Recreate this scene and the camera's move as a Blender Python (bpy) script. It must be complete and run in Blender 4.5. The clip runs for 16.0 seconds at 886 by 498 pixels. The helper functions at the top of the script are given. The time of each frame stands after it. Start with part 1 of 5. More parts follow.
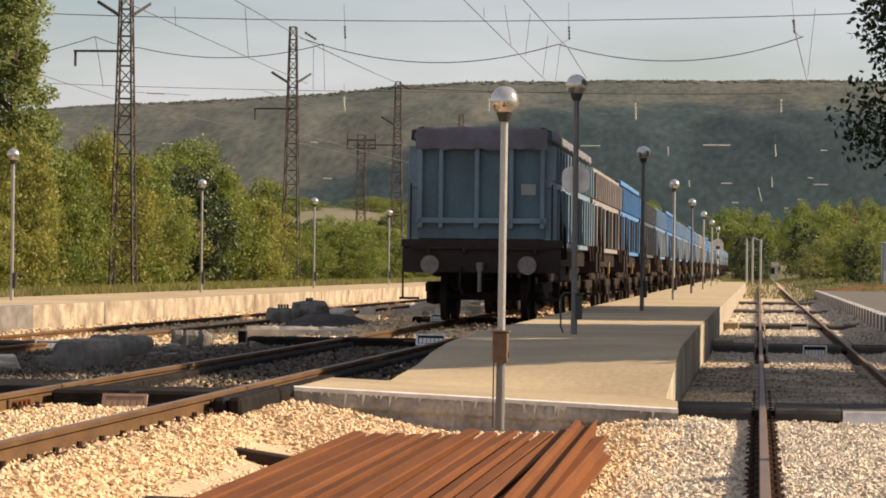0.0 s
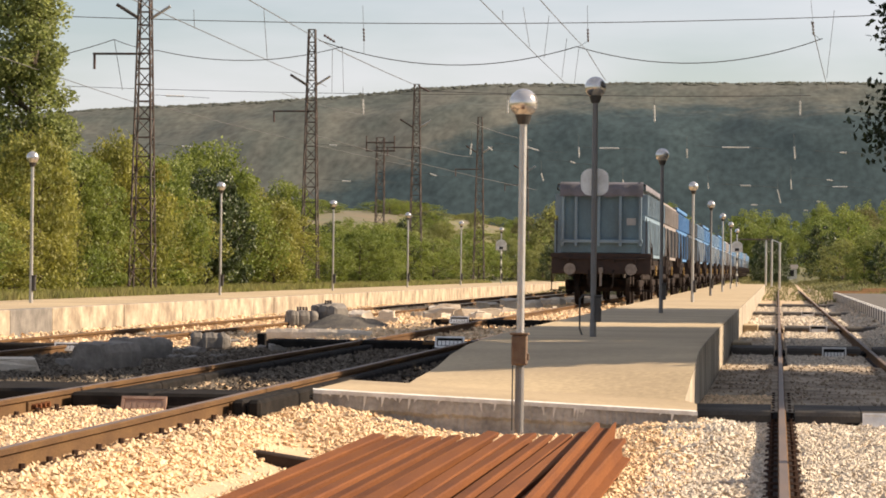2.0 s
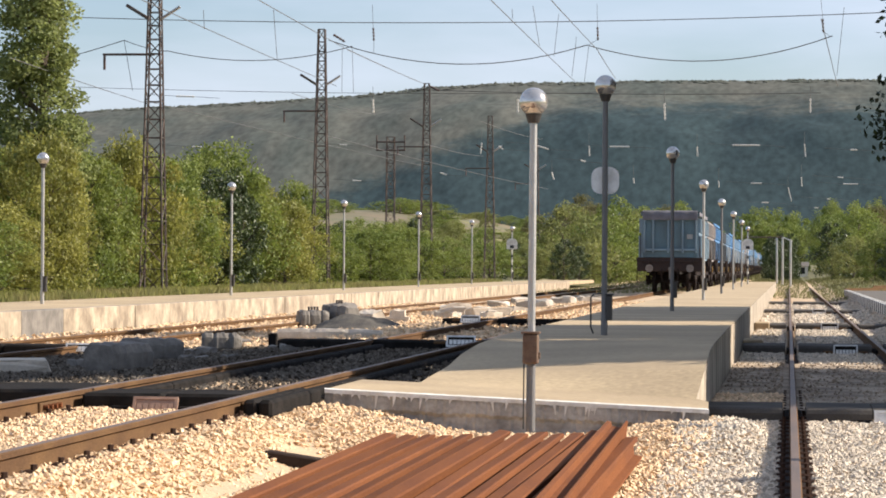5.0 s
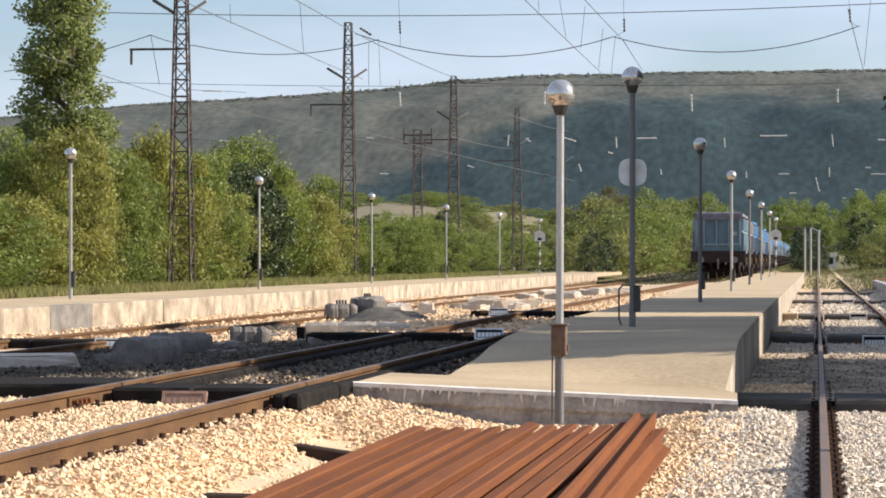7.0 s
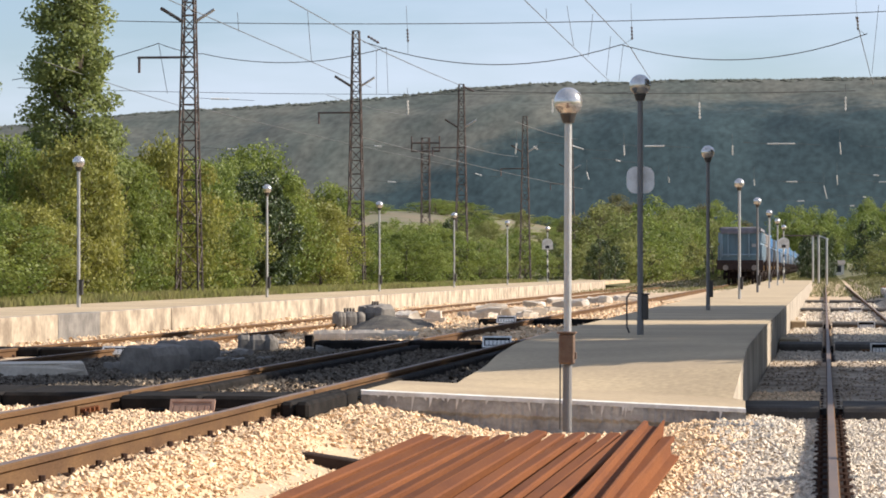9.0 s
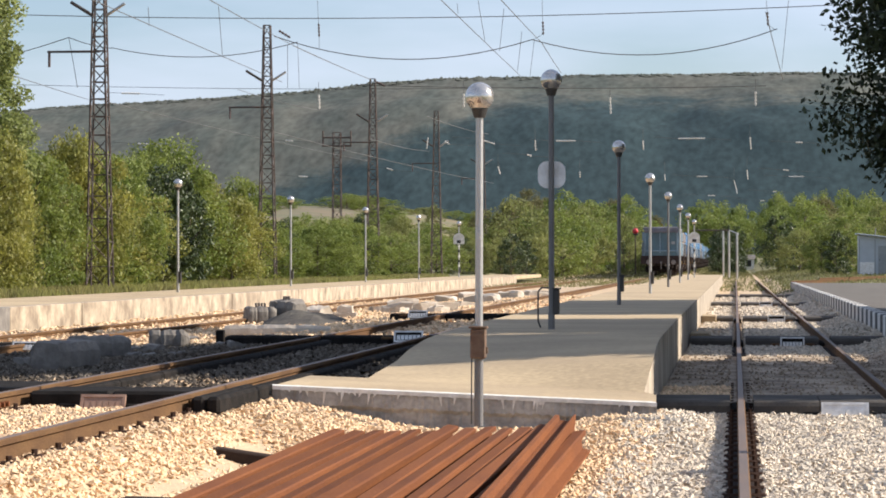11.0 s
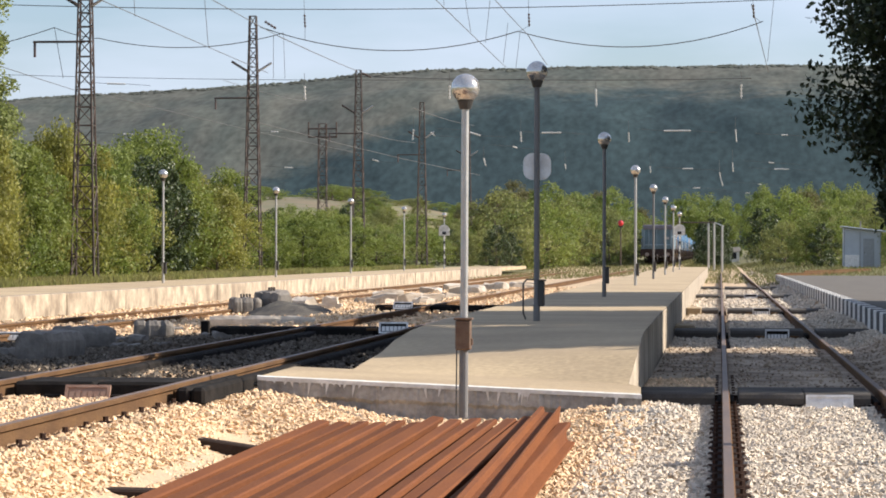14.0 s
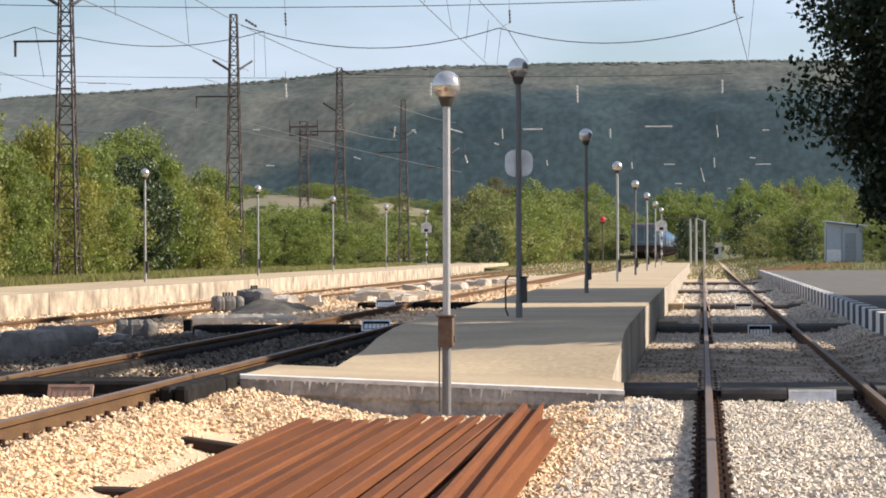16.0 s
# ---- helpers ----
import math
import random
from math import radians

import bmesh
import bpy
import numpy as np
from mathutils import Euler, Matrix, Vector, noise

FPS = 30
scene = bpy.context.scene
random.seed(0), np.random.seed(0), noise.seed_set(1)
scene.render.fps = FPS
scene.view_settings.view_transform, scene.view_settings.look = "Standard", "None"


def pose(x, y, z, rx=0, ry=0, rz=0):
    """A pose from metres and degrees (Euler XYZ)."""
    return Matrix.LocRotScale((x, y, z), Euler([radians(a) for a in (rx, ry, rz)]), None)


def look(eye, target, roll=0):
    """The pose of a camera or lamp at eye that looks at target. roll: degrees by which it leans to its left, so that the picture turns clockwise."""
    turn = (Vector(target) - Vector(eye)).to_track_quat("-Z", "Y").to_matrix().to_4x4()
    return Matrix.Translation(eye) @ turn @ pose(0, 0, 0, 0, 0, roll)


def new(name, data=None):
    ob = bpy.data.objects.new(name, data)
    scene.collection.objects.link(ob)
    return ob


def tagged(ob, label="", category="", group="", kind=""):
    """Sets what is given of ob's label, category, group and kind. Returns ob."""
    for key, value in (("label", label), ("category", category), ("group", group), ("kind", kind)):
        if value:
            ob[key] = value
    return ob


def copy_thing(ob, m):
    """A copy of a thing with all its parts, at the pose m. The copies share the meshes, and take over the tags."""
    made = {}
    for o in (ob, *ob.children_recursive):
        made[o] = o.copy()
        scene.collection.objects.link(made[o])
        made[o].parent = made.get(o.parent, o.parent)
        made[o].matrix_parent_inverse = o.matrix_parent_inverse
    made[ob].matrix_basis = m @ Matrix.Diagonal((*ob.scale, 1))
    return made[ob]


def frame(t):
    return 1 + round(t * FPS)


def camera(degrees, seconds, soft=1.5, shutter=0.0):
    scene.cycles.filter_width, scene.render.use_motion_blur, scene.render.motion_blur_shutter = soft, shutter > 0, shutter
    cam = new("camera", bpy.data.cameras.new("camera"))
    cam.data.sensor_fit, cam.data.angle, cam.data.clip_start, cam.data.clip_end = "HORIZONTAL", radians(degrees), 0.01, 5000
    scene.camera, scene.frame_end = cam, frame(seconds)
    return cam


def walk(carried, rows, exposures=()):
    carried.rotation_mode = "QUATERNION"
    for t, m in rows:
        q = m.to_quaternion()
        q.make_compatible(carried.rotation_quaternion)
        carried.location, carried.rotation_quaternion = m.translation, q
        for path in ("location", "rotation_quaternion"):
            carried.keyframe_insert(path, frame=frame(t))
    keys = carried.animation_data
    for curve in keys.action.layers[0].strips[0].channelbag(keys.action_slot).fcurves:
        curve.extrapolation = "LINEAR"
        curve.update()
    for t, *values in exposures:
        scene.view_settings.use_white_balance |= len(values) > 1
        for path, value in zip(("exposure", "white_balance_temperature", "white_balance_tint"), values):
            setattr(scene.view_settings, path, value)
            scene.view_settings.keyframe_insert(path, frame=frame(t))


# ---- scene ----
# The camera stands on a tripod beside the tracks and only turns.
cam = camera(17.0, 16.0, soft=1.8)
EYE_Z = 1.3
PATH = [
    (0, 0.335, -0.648, 6.079),
    (0.5, 0.288, -0.787, 6.198),
    (1, 0.571, -0.692, 6.059),
    (1.5, 0.510, -0.549, 6.119),
    (2, 0.378, -0.612, 6.445),
    (2.5, 0.447, -0.673, 6.449),
    (3, 0.466, -0.835, 6.408),
    (3.5, 0.470, -0.828, 6.315),
    (6, 0.302, 0.000, 6.992),
    (6.5, 0.302, -0.021, 7.144),
    (7, 0.218, -0.000, 7.192),
    (7.5, 0.222, 0.064, 7.347),
    (8, 0.318, -0.013, 7.477),
    (8.5, 0.413, 0.076, 7.494),
    (9, 0.373, 0.029, 7.343),
    (9.5, 0.319, 0.007, 6.813),
    (11.8, 0.276, 0.053, 5.423),
    (12, 0.322, -0.031, 5.468),
    (12.5, 0.290, -0.056, 5.428),
    (13, 0.227, 0.016, 5.498),
    (13.5, 0.090, 0.046, 5.373),
    (14, 0.104, -0.099, 5.347),
    (14.5, 0.056, 0.087, 5.273),
    (15.5, 0.047, 0.198, 5.040),
    (16, 0.049, 0.259, 5.003),
]
walk(cam, [(t, pose(0, 0, EYE_Z, 90 + p, r, y)) for t, p, r, y in PATH],
     exposures=[(0.0, 0.68, 7000, 16), (0.5, 0.83, 7050, 16), (1.0, 0.87, 7100, 16), (2.0, 0.92, 6900, 16), (3.7, 0.92, 6350, 14), (6.0, 0.89, 5800, 13), (16.0, 0.89, 5800, 13)])

# ---- light ----
SUN_EL, SUN_X, SUN_Y = 31.0, 0.98, 0.19
world = bpy.data.worlds.new("sky")
scene.world = world
world.use_nodes = True
wn, wl = world.node_tree.nodes, world.node_tree.links
sky = wn.new("ShaderNodeTexSky")
sky.sky_type = "NISHITA"
sky.sun_disc = False
sky.sun_elevation = radians(SUN_EL)
sky.sun_rotation = math.atan2(SUN_X, SUN_Y)
sky.dust_density = 0.8
sky.ozone_density = 2.0
coord = wn.new("ShaderNodeTexCoord")
stretch = wn.new("ShaderNodeMapping")
stretch.inputs["Scale"].default_value = (3.0, 3.0, 14.0)
puffs = wn.new("ShaderNodeTexNoise")
puffs.inputs["Scale"].default_value = 1.6
puffs.inputs["Detail"].default_value = 6.0
ramp = wn.new("ShaderNodeValToRGB")
ramp.color_ramp.elements[0].position, ramp.color_ramp.elements[1].position = 0.40, 0.74
ramp.color_ramp.elements[0].color = (0.15, 0.15, 0.15, 1)
ramp.color_ramp.elements[1].color = (0.85, 0.85, 0.85, 1)
blend = wn.new("ShaderNodeMix")
blend.data_type = "RGBA"
blend.inputs[7].default_value = (6.9, 7.2, 7.8, 1)
wl.new(coord.outputs["Generated"], stretch.inputs["Vector"])
wl.new(stretch.outputs[0], puffs.inputs["Vector"])
wl.new(puffs.outputs["Fac"], ramp.inputs[0])
wl.new(ramp.outputs[0], blend.inputs[0])
wl.new(sky.outputs[0], blend.inputs[6])
wl.new(blend.outputs[2], wn["Background"].inputs["Color"])
wn["Background"].inputs["Strength"].default_value = 0.068

sun_data = bpy.data.lights.new("sun", "SUN")
sun_data.energy, sun_data.angle, sun_data.color = 5.0, radians(0.6), (1.0, 0.86, 0.66)
sun = new("sun", sun_data)
te = math.tan(radians(SUN_EL))
sun.matrix_world = look((SUN_X * 60, SUN_Y * 60, te * 60), (0, 0, 0))


# ---- materials ----
def mat(name, colour, rough=0.8, metal=0.0, scale=6.0, vary=0.35, second=None, amount=0.5, bump=0.3, fine=60.0,
        per_object=0.0, per_island=0.0, stretch=(1, 1, 1), leafy=0.0, sharp=0.12, spec=0.5):
    """Base colour broken up at two scales, a second colour in patches, and fine relief."""
    m = bpy.data.materials.new(name)
    m.use_nodes = True
    n, l = m.node_tree.nodes, m.node_tree.links
    b = n["Principled BSDF"]
    b.inputs["Roughness"].default_value, b.inputs["Metallic"].default_value = rough, metal
    b.inputs["Specular IOR Level"].default_value = spec
    co = n.new("ShaderNodeTexCoord")
    mp = n.new("ShaderNodeMapping")
    mp.inputs["Scale"].default_value = stretch
    l.new(co.outputs["Object"], mp.inputs["Vector"])
    big, small = n.new("ShaderNodeTexNoise"), n.new("ShaderNodeTexNoise")
    big.inputs["Scale"].default_value, big.inputs["Detail"].default_value = scale, 5.0
    small.inputs["Scale"].default_value, small.inputs["Detail"].default_value = fine, 4.0
    l.new(mp.outputs[0], big.inputs["Vector"])
    l.new(mp.outputs[0], small.inputs["Vector"])
    r = n.new("ShaderNodeValToRGB")
    r.color_ramp.elements[0].position, r.color_ramp.elements[1].position = 0.5 - sharp, 0.5 + sharp
    l.new(big.outputs["Fac"], r.inputs[0])
    sc = n.new("ShaderNodeMath")
    sc.operation, sc.inputs[1].default_value = "MULTIPLY", amount if second else vary
    l.new(r.outputs[0], sc.inputs[0])
    mx = n.new("ShaderNodeMix")
    mx.data_type = "RGBA"
    mx.inputs[6].default_value = (*colour, 1)
    mx.inputs[7].default_value = (*(second or [c * 0.55 for c in colour]), 1)
    l.new(sc.outputs[0], mx.inputs[0])
    hsv = n.new("ShaderNodeHueSaturation")
    l.new(mx.outputs[2], hsv.inputs["Color"])
    add = n.new("ShaderNodeMath")
    add.operation = "MULTIPLY_ADD"
    add.inputs[1].default_value, add.inputs[2].default_value = vary * 1.6, 1.0 - vary * 0.8
    l.new(small.outputs["Fac"], add.inputs[0])
    value = add
    if per_object or per_island:
        if per_island:
            src = n.new("ShaderNodeNewGeometry").outputs["Random Per Island"]
        else:
            src = n.new("ShaderNodeObjectInfo").outputs["Random"]
        ma = n.new("ShaderNodeMath")
        ma.operation = "MULTIPLY_ADD"
        k = per_object + per_island
        ma.inputs[1].default_value, ma.inputs[2].default_value = k, 1.0 - k / 2
        l.new(src, ma.inputs[0])
        mul = n.new("ShaderNodeMath")
        mul.operation = "MULTIPLY"
        l.new(add.outputs[0], mul.inputs[0])
        l.new(ma.outputs[0], mul.inputs[1])
        value = mul
    l.new(value.outputs[0], hsv.inputs["Value"])
    l.new(hsv.outputs[0], b.inputs["Base Color"])
    if bump:
        bp = n.new("ShaderNodeBump")
        bp.inputs["Strength"].default_value, bp.inputs["Distance"].default_value = bump, 0.01
        l.new(small.outputs["Fac"], bp.inputs["Height"])
        l.new(bp.outputs[0], b.inputs["Normal"])
    if leafy:
        tr = n.new("ShaderNodeBsdfTranslucent")
        l.new(hsv.outputs[0], tr.inputs["Color"])
        ms = n.new("ShaderNodeMixShader")
        ms.inputs[0].default_value = leafy
        l.new(b.outputs[0], ms.inputs[1])
        l.new(tr.outputs[0], ms.inputs[2])
        l.new(ms.outputs[0], n["Material Output"].inputs["Surface"])
    return m


M_earth = mat("earth_and_grass", (0.17, 0.15, 0.06), 1.0, scale=0.25, vary=0.4, second=(0.115, 0.115, 0.042), amount=0.9, fine=9.0, bump=0.6)
M_bed = mat("ballast_bed", (0.50, 0.37, 0.23), 1.0, scale=1.2, vary=0.5, second=(0.42, 0.32, 0.21), amount=0.8, fine=38.0, bump=1.0)
M_mound = mat("dark_spoil_and_shade", (0.075, 0.070, 0.065), 1.0, scale=3.0, vary=0.5, second=(0.13, 0.12, 0.10), amount=0.6, fine=30.0, bump=1.0, spec=0.08)
M_stone = mat("ballast_stone", (0.70, 0.50, 0.30), 0.95, scale=3.0, vary=0.25, second=(0.58, 0.44, 0.29), per_island=0.6, fine=90.0)
M_stone_grey = mat("pale_ballast_stone", (0.62, 0.53, 0.41), 0.95, scale=3.0, vary=0.25, second=(0.36, 0.33, 0.28), per_island=0.6, fine=90.0)
M_coal_shade = mat("shade_dark_ballast_and_coal", (0.085, 0.068, 0.052), 0.95, scale=2.0, vary=0.4, second=(0.17, 0.15, 0.12), amount=0.6, per_island=0.8, fine=60.0, spec=0.08)
M_conc = mat("platform_concrete", (0.44, 0.34, 0.205), 0.9, scale=0.8, vary=0.45, second=(0.32, 0.245, 0.15), amount=0.8, fine=28.0, bump=0.5, stretch=(0.6, 1, 1))
M_wall = mat("weathered_concrete", (0.43, 0.37, 0.28), 0.95, scale=2.2, vary=0.35, second=(0.17, 0.14, 0.11), amount=0.95, fine=35.0, bump=0.6, stretch=(1, 1, 0.35))
M_wall_b = mat("blotched_concrete", (0.42, 0.35, 0.255), 0.95, scale=1.9, vary=0.5, second=(0.17, 0.13, 0.09), amount=0.85, fine=12.0, bump=0.6, stretch=(1, 0.8, 0.9), sharp=0.14)
M_wall_g = mat("grey_chipped_concrete", (0.40, 0.38, 0.345), 0.95, scale=2.6, vary=0.55, second=(0.17, 0.16, 0.148), amount=0.85, fine=22.0, bump=0.9, stretch=(1, 1, 1.1), sharp=0.14)
M_white = mat("white_line_paint", (0.74, 0.72, 0.67), 0.8, scale=7.0, vary=0.25, second=(0.42, 0.38, 0.31), amount=0.5, fine=60.0)
M_blackp = mat("black_kerb_paint", (0.035, 0.035, 0.037), 0.7, scale=6.0, vary=0.4)
M_steel = mat("worn_rail_head", (0.15, 0.115, 0.095), 0.6, 0.4, scale=4.0, vary=0.2, second=(0.23, 0.15, 0.10), amount=0.5, stretch=(1, 0.15, 1))
M_rust = mat("rusty_rail_side", (0.125, 0.072, 0.034), 0.92, spec=0.12, scale=5.0, vary=0.35, second=(0.085, 0.048, 0.026), amount=0.8, fine=70.0, stretch=(1, 0.3, 1))
M_clip = mat("dark_rusty_clip", (0.06, 0.036, 0.026), 0.9, scale=8.0, vary=0.4, spec=0.08)
M_pile = mat("stacked_rail_rust", (0.165, 0.064, 0.026), 0.92, spec=0.08, scale=3.0, vary=0.3, second=(0.125, 0.050, 0.025), amount=0.8, fine=55.0, stretch=(1, 0.2, 1), per_object=0.3)
M_rubber = mat("crossing_rubber", (0.013, 0.012, 0.011), 0.97, scale=5.0, vary=0.5, second=(0.035, 0.03, 0.027), amount=0.5, spec=0.08)
M_plate = mat("white_marker_plate", (0.80, 0.79, 0.76), 0.6, scale=9.0, vary=0.2, second=(0.4, 0.36, 0.3), amount=0.4)
M_dirty = mat("rusty_marker_plate", (0.36, 0.23, 0.16), 0.8, scale=9.0, vary=0.3, second=(0.22, 0.12, 0.08), amount=0.6)
M_sleeper = mat("weathered_sleeper", (0.15, 0.115, 0.085), 0.95, scale=4.0, vary=0.4, fine=40.0, per_object=0.3)
M_timber = mat("dark_timber", (0.045, 0.032, 0.026), 0.95, scale=5.0, vary=0.4, spec=0.08)
M_galv = mat("silver_painted_pole", (0.46, 0.45, 0.43), 0.4, 0.55, scale=3.0, vary=0.2, second=(0.33, 0.31, 0.28), amount=0.4)
M_greyp = mat("grey_painted_pole", (0.17, 0.165, 0.16), 0.6, 0.2, scale=3.0, vary=0.25)
M_boxp = mat("rusty_switch_box", (0.17, 0.115, 0.075), 0.7, 0.2, scale=12.0, vary=0.3, second=(0.10, 0.05, 0.03), amount=0.7)
M_globe = mat("frosted_lamp_globe", (0.62, 0.59, 0.55), 0.18, 0.75, scale=3.0, vary=0.12, bump=0.02)
M_cap = mat("dark_lamp_collar", (0.06, 0.055, 0.05), 0.5, 0.3)
M_mast = mat("dark_lattice_steel", (0.085, 0.075, 0.068), 0.8, 0.25, scale=3.0, vary=0.35, second=(0.10, 0.055, 0.038), amount=0.6)
M_wire = mat("overhead_wire", (0.12, 0.115, 0.11), 0.6, 0.4, bump=0)
M_insul = mat("glazed_insulator", (0.62, 0.60, 0.56), 0.25, 0.0, scale=8.0, vary=0.15, bump=0.05)
M_insul_d = mat("brown_insulator", (0.09, 0.055, 0.045), 0.3, 0.0, bump=0.05)
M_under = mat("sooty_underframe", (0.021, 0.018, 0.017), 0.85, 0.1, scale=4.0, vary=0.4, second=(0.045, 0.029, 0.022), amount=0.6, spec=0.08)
M_buffer = mat("worn_buffer_face", (0.22, 0.20, 0.185), 0.5, 0.5, scale=9.0, vary=0.25, second=(0.12, 0.10, 0.09), amount=0.5)
M_canvas = mat("dusty_grey_canvas", (0.15, 0.145, 0.165), 0.95, scale=2.5, vary=0.3, second=(0.10, 0.095, 0.10), amount=0.7, fine=25.0, bump=0.5)
PAINTS = {
    "rib_blue": ((0.165, 0.25, 0.315), (0.115, 0.155, 0.19)),
    "blue_grey": ((0.085, 0.155, 0.20), (0.06, 0.095, 0.12)), "tan_grey": ((0.27, 0.24, 0.225), (0.17, 0.15, 0.14)),
    "bright_blue": ((0.06, 0.20, 0.42), (0.05, 0.13, 0.26)), "dark_grey": ((0.052, 0.068, 0.085), (0.035, 0.04, 0.045)),
    "pale_grey": ((0.34, 0.35, 0.34), (0.22, 0.22, 0.21)), "faded_blue": ((0.11, 0.22, 0.36), (0.10, 0.15, 0.21)),
}
M_paint = {k: mat("wagon_paint_" + k, a, 0.65, 0.0, scale=1.6, vary=0.25, second=b, amount=0.75, fine=30.0, bump=0.15, stretch=(1, 1, 0.45)) for k, (a, b) in PAINTS.items()}
M_steelgrey = mat("galvanised_frame", (0.30, 0.32, 0.33), 0.6, 0.3, scale=5.0, vary=0.25)
M_yellow = mat("yellow_handle_paint", (0.36, 0.22, 0.06), 0.6, scale=6.0, vary=0.3)
M_leaf = mat("mixed_leaf_green", (0.20, 0.235, 0.046), 0.6, scale=0.5, vary=0.25, second=(0.13, 0.18, 0.036), amount=0.8, per_island=0.6, fine=3.0, bump=0, leafy=0.45)
M_leaf_y = mat("yellowing_leaf", (0.275, 0.265, 0.055), 0.6, scale=0.5, vary=0.25, second=(0.20, 0.215, 0.045), amount=0.8, per_island=0.6, fine=3.0, bump=0, leafy=0.45)
M_leaf_d = mat("dark_broad_leaf", (0.060, 0.085, 0.022), 0.5, scale=0.6, vary=0.3, second=(0.03, 0.045, 0.014), amount=0.7, per_island=0.9, fine=3.0, bump=0, leafy=0.2)
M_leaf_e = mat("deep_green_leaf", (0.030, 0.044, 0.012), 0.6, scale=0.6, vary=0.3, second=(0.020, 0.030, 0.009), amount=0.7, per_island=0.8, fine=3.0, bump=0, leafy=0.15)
M_leaf_o = mat("olive_brown_leaf", (0.17, 0.15, 0.055), 0.7, scale=0.3, vary=0.35, second=(0.10, 0.105, 0.04), amount=0.8, per_island=0.6, fine=3.0, bump=0, leafy=0.4)
M_leaf_p = mat("pale_poplar_leaf", (0.27, 0.30, 0.10), 0.6, scale=0.5, vary=0.25, second=(0.19, 0.23, 0.07), amount=0.8, per_island=0.6, fine=3.0, bump=0, leafy=0.5)
M_leaf_f = mat("olive_far_leaf", (0.24, 0.245, 0.075), 0.7, scale=0.15, vary=0.4, second=(0.12, 0.155, 0.05), amount=0.8, per_island=0.6, fine=3.0, bump=0, leafy=0.5)
M_bark = mat("rough_bark", (0.10, 0.078, 0.058), 0.95, scale=4.0, vary=0.4, fine=30.0, stretch=(1, 1, 0.2))
M_shoulder = mat("crest_scrub", (0.098, 0.102, 0.085), 1.0, scale=0.02, vary=0.6, second=(0.066, 0.078, 0.066), amount=0.8, per_island=0.4, fine=0.2, bump=0, spec=0.08)
M_rubber_worn = mat("worn_rubber", (0.062, 0.056, 0.050), 0.9, spec=0.15, scale=2.0, vary=0.4, second=(0.115, 0.104, 0.090), amount=0.7, fine=40.0, bump=0.3)
M_deck = mat("dusty_siding_dirt", (0.43, 0.345, 0.25), 0.95, scale=1.3, vary=0.6, second=(0.215, 0.165, 0.115), amount=1.0, fine=35.0, bump=0.8)
M_hill = mat("hillside_scrub_cloud_shade", (0.108, 0.110, 0.094), 1.0, scale=0.02, vary=0.75, second=(0.070, 0.083, 0.074), amount=0.8, fine=0.17, bump=0, spec=0.08, stretch=(1, 0.3, 0.8))


def hill_cloud_shade(m):
    """Cloud shade and haze, painted teal over the oak wood low on the flank; drier scrub lies above a ragged line that
    falls towards the west.
    """
    n, l = m.node_tree.nodes, m.node_tree.links
    hsv = [q for q in n if q.bl_idname == "ShaderNodeHueSaturation"][0]
    dry = hsv.inputs["Color"].links[0].from_socket
    co = n.new("ShaderNodeTexCoord")
    xyz = n.new("ShaderNodeSeparateXYZ")
    l.new(co.outputs["Object"], xyz.inputs[0])
    line = n.new("ShaderNodeMapRange")
    line.interpolation_type = "SMOOTHSTEP"
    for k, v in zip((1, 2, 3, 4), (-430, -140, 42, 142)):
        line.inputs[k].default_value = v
    l.new(xyz.outputs["X"], line.inputs[0])
    over = n.new("ShaderNodeMath")
    over.operation = "SUBTRACT"
    l.new(xyz.outputs["Z"], over.inputs[0])
    l.new(line.outputs[0], over.inputs[1])
    last = over
    for scale, amp in ((0.012, 46.0), (0.05, 34.0), (0.2, 16.0)):
        tx = n.new("ShaderNodeTexNoise")
        tx.inputs["Scale"].default_value, tx.inputs["Detail"].default_value = scale, 3.0
        ma = n.new("ShaderNodeMath")
        ma.operation = "MULTIPLY_ADD"
        ma.inputs[1].default_value = amp
        sh = n.new("ShaderNodeMath")
        sh.operation, sh.inputs[1].default_value = "SUBTRACT", amp / 2
        l.new(co.outputs["Object"], tx.inputs["Vector"])
        l.new(tx.outputs["Fac"], ma.inputs[0])
        l.new(last.outputs[0], ma.inputs[2])
        l.new(ma.outputs[0], sh.inputs[0])
        last = sh
    soft = n.new("ShaderNodeMapRange")
    soft.interpolation_type = "SMOOTHSTEP"
    soft.inputs[1].default_value, soft.inputs[2].default_value = -16.0, 14.0
    l.new(last.outputs[0], soft.inputs[0])
    mx = n.new("ShaderNodeMix")
    mx.data_type = "RGBA"
    # dark teal puts the cloud's shade and distance haze into the wood's colour
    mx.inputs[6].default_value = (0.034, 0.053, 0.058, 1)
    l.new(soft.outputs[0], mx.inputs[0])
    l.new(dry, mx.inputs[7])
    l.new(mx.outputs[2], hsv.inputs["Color"])


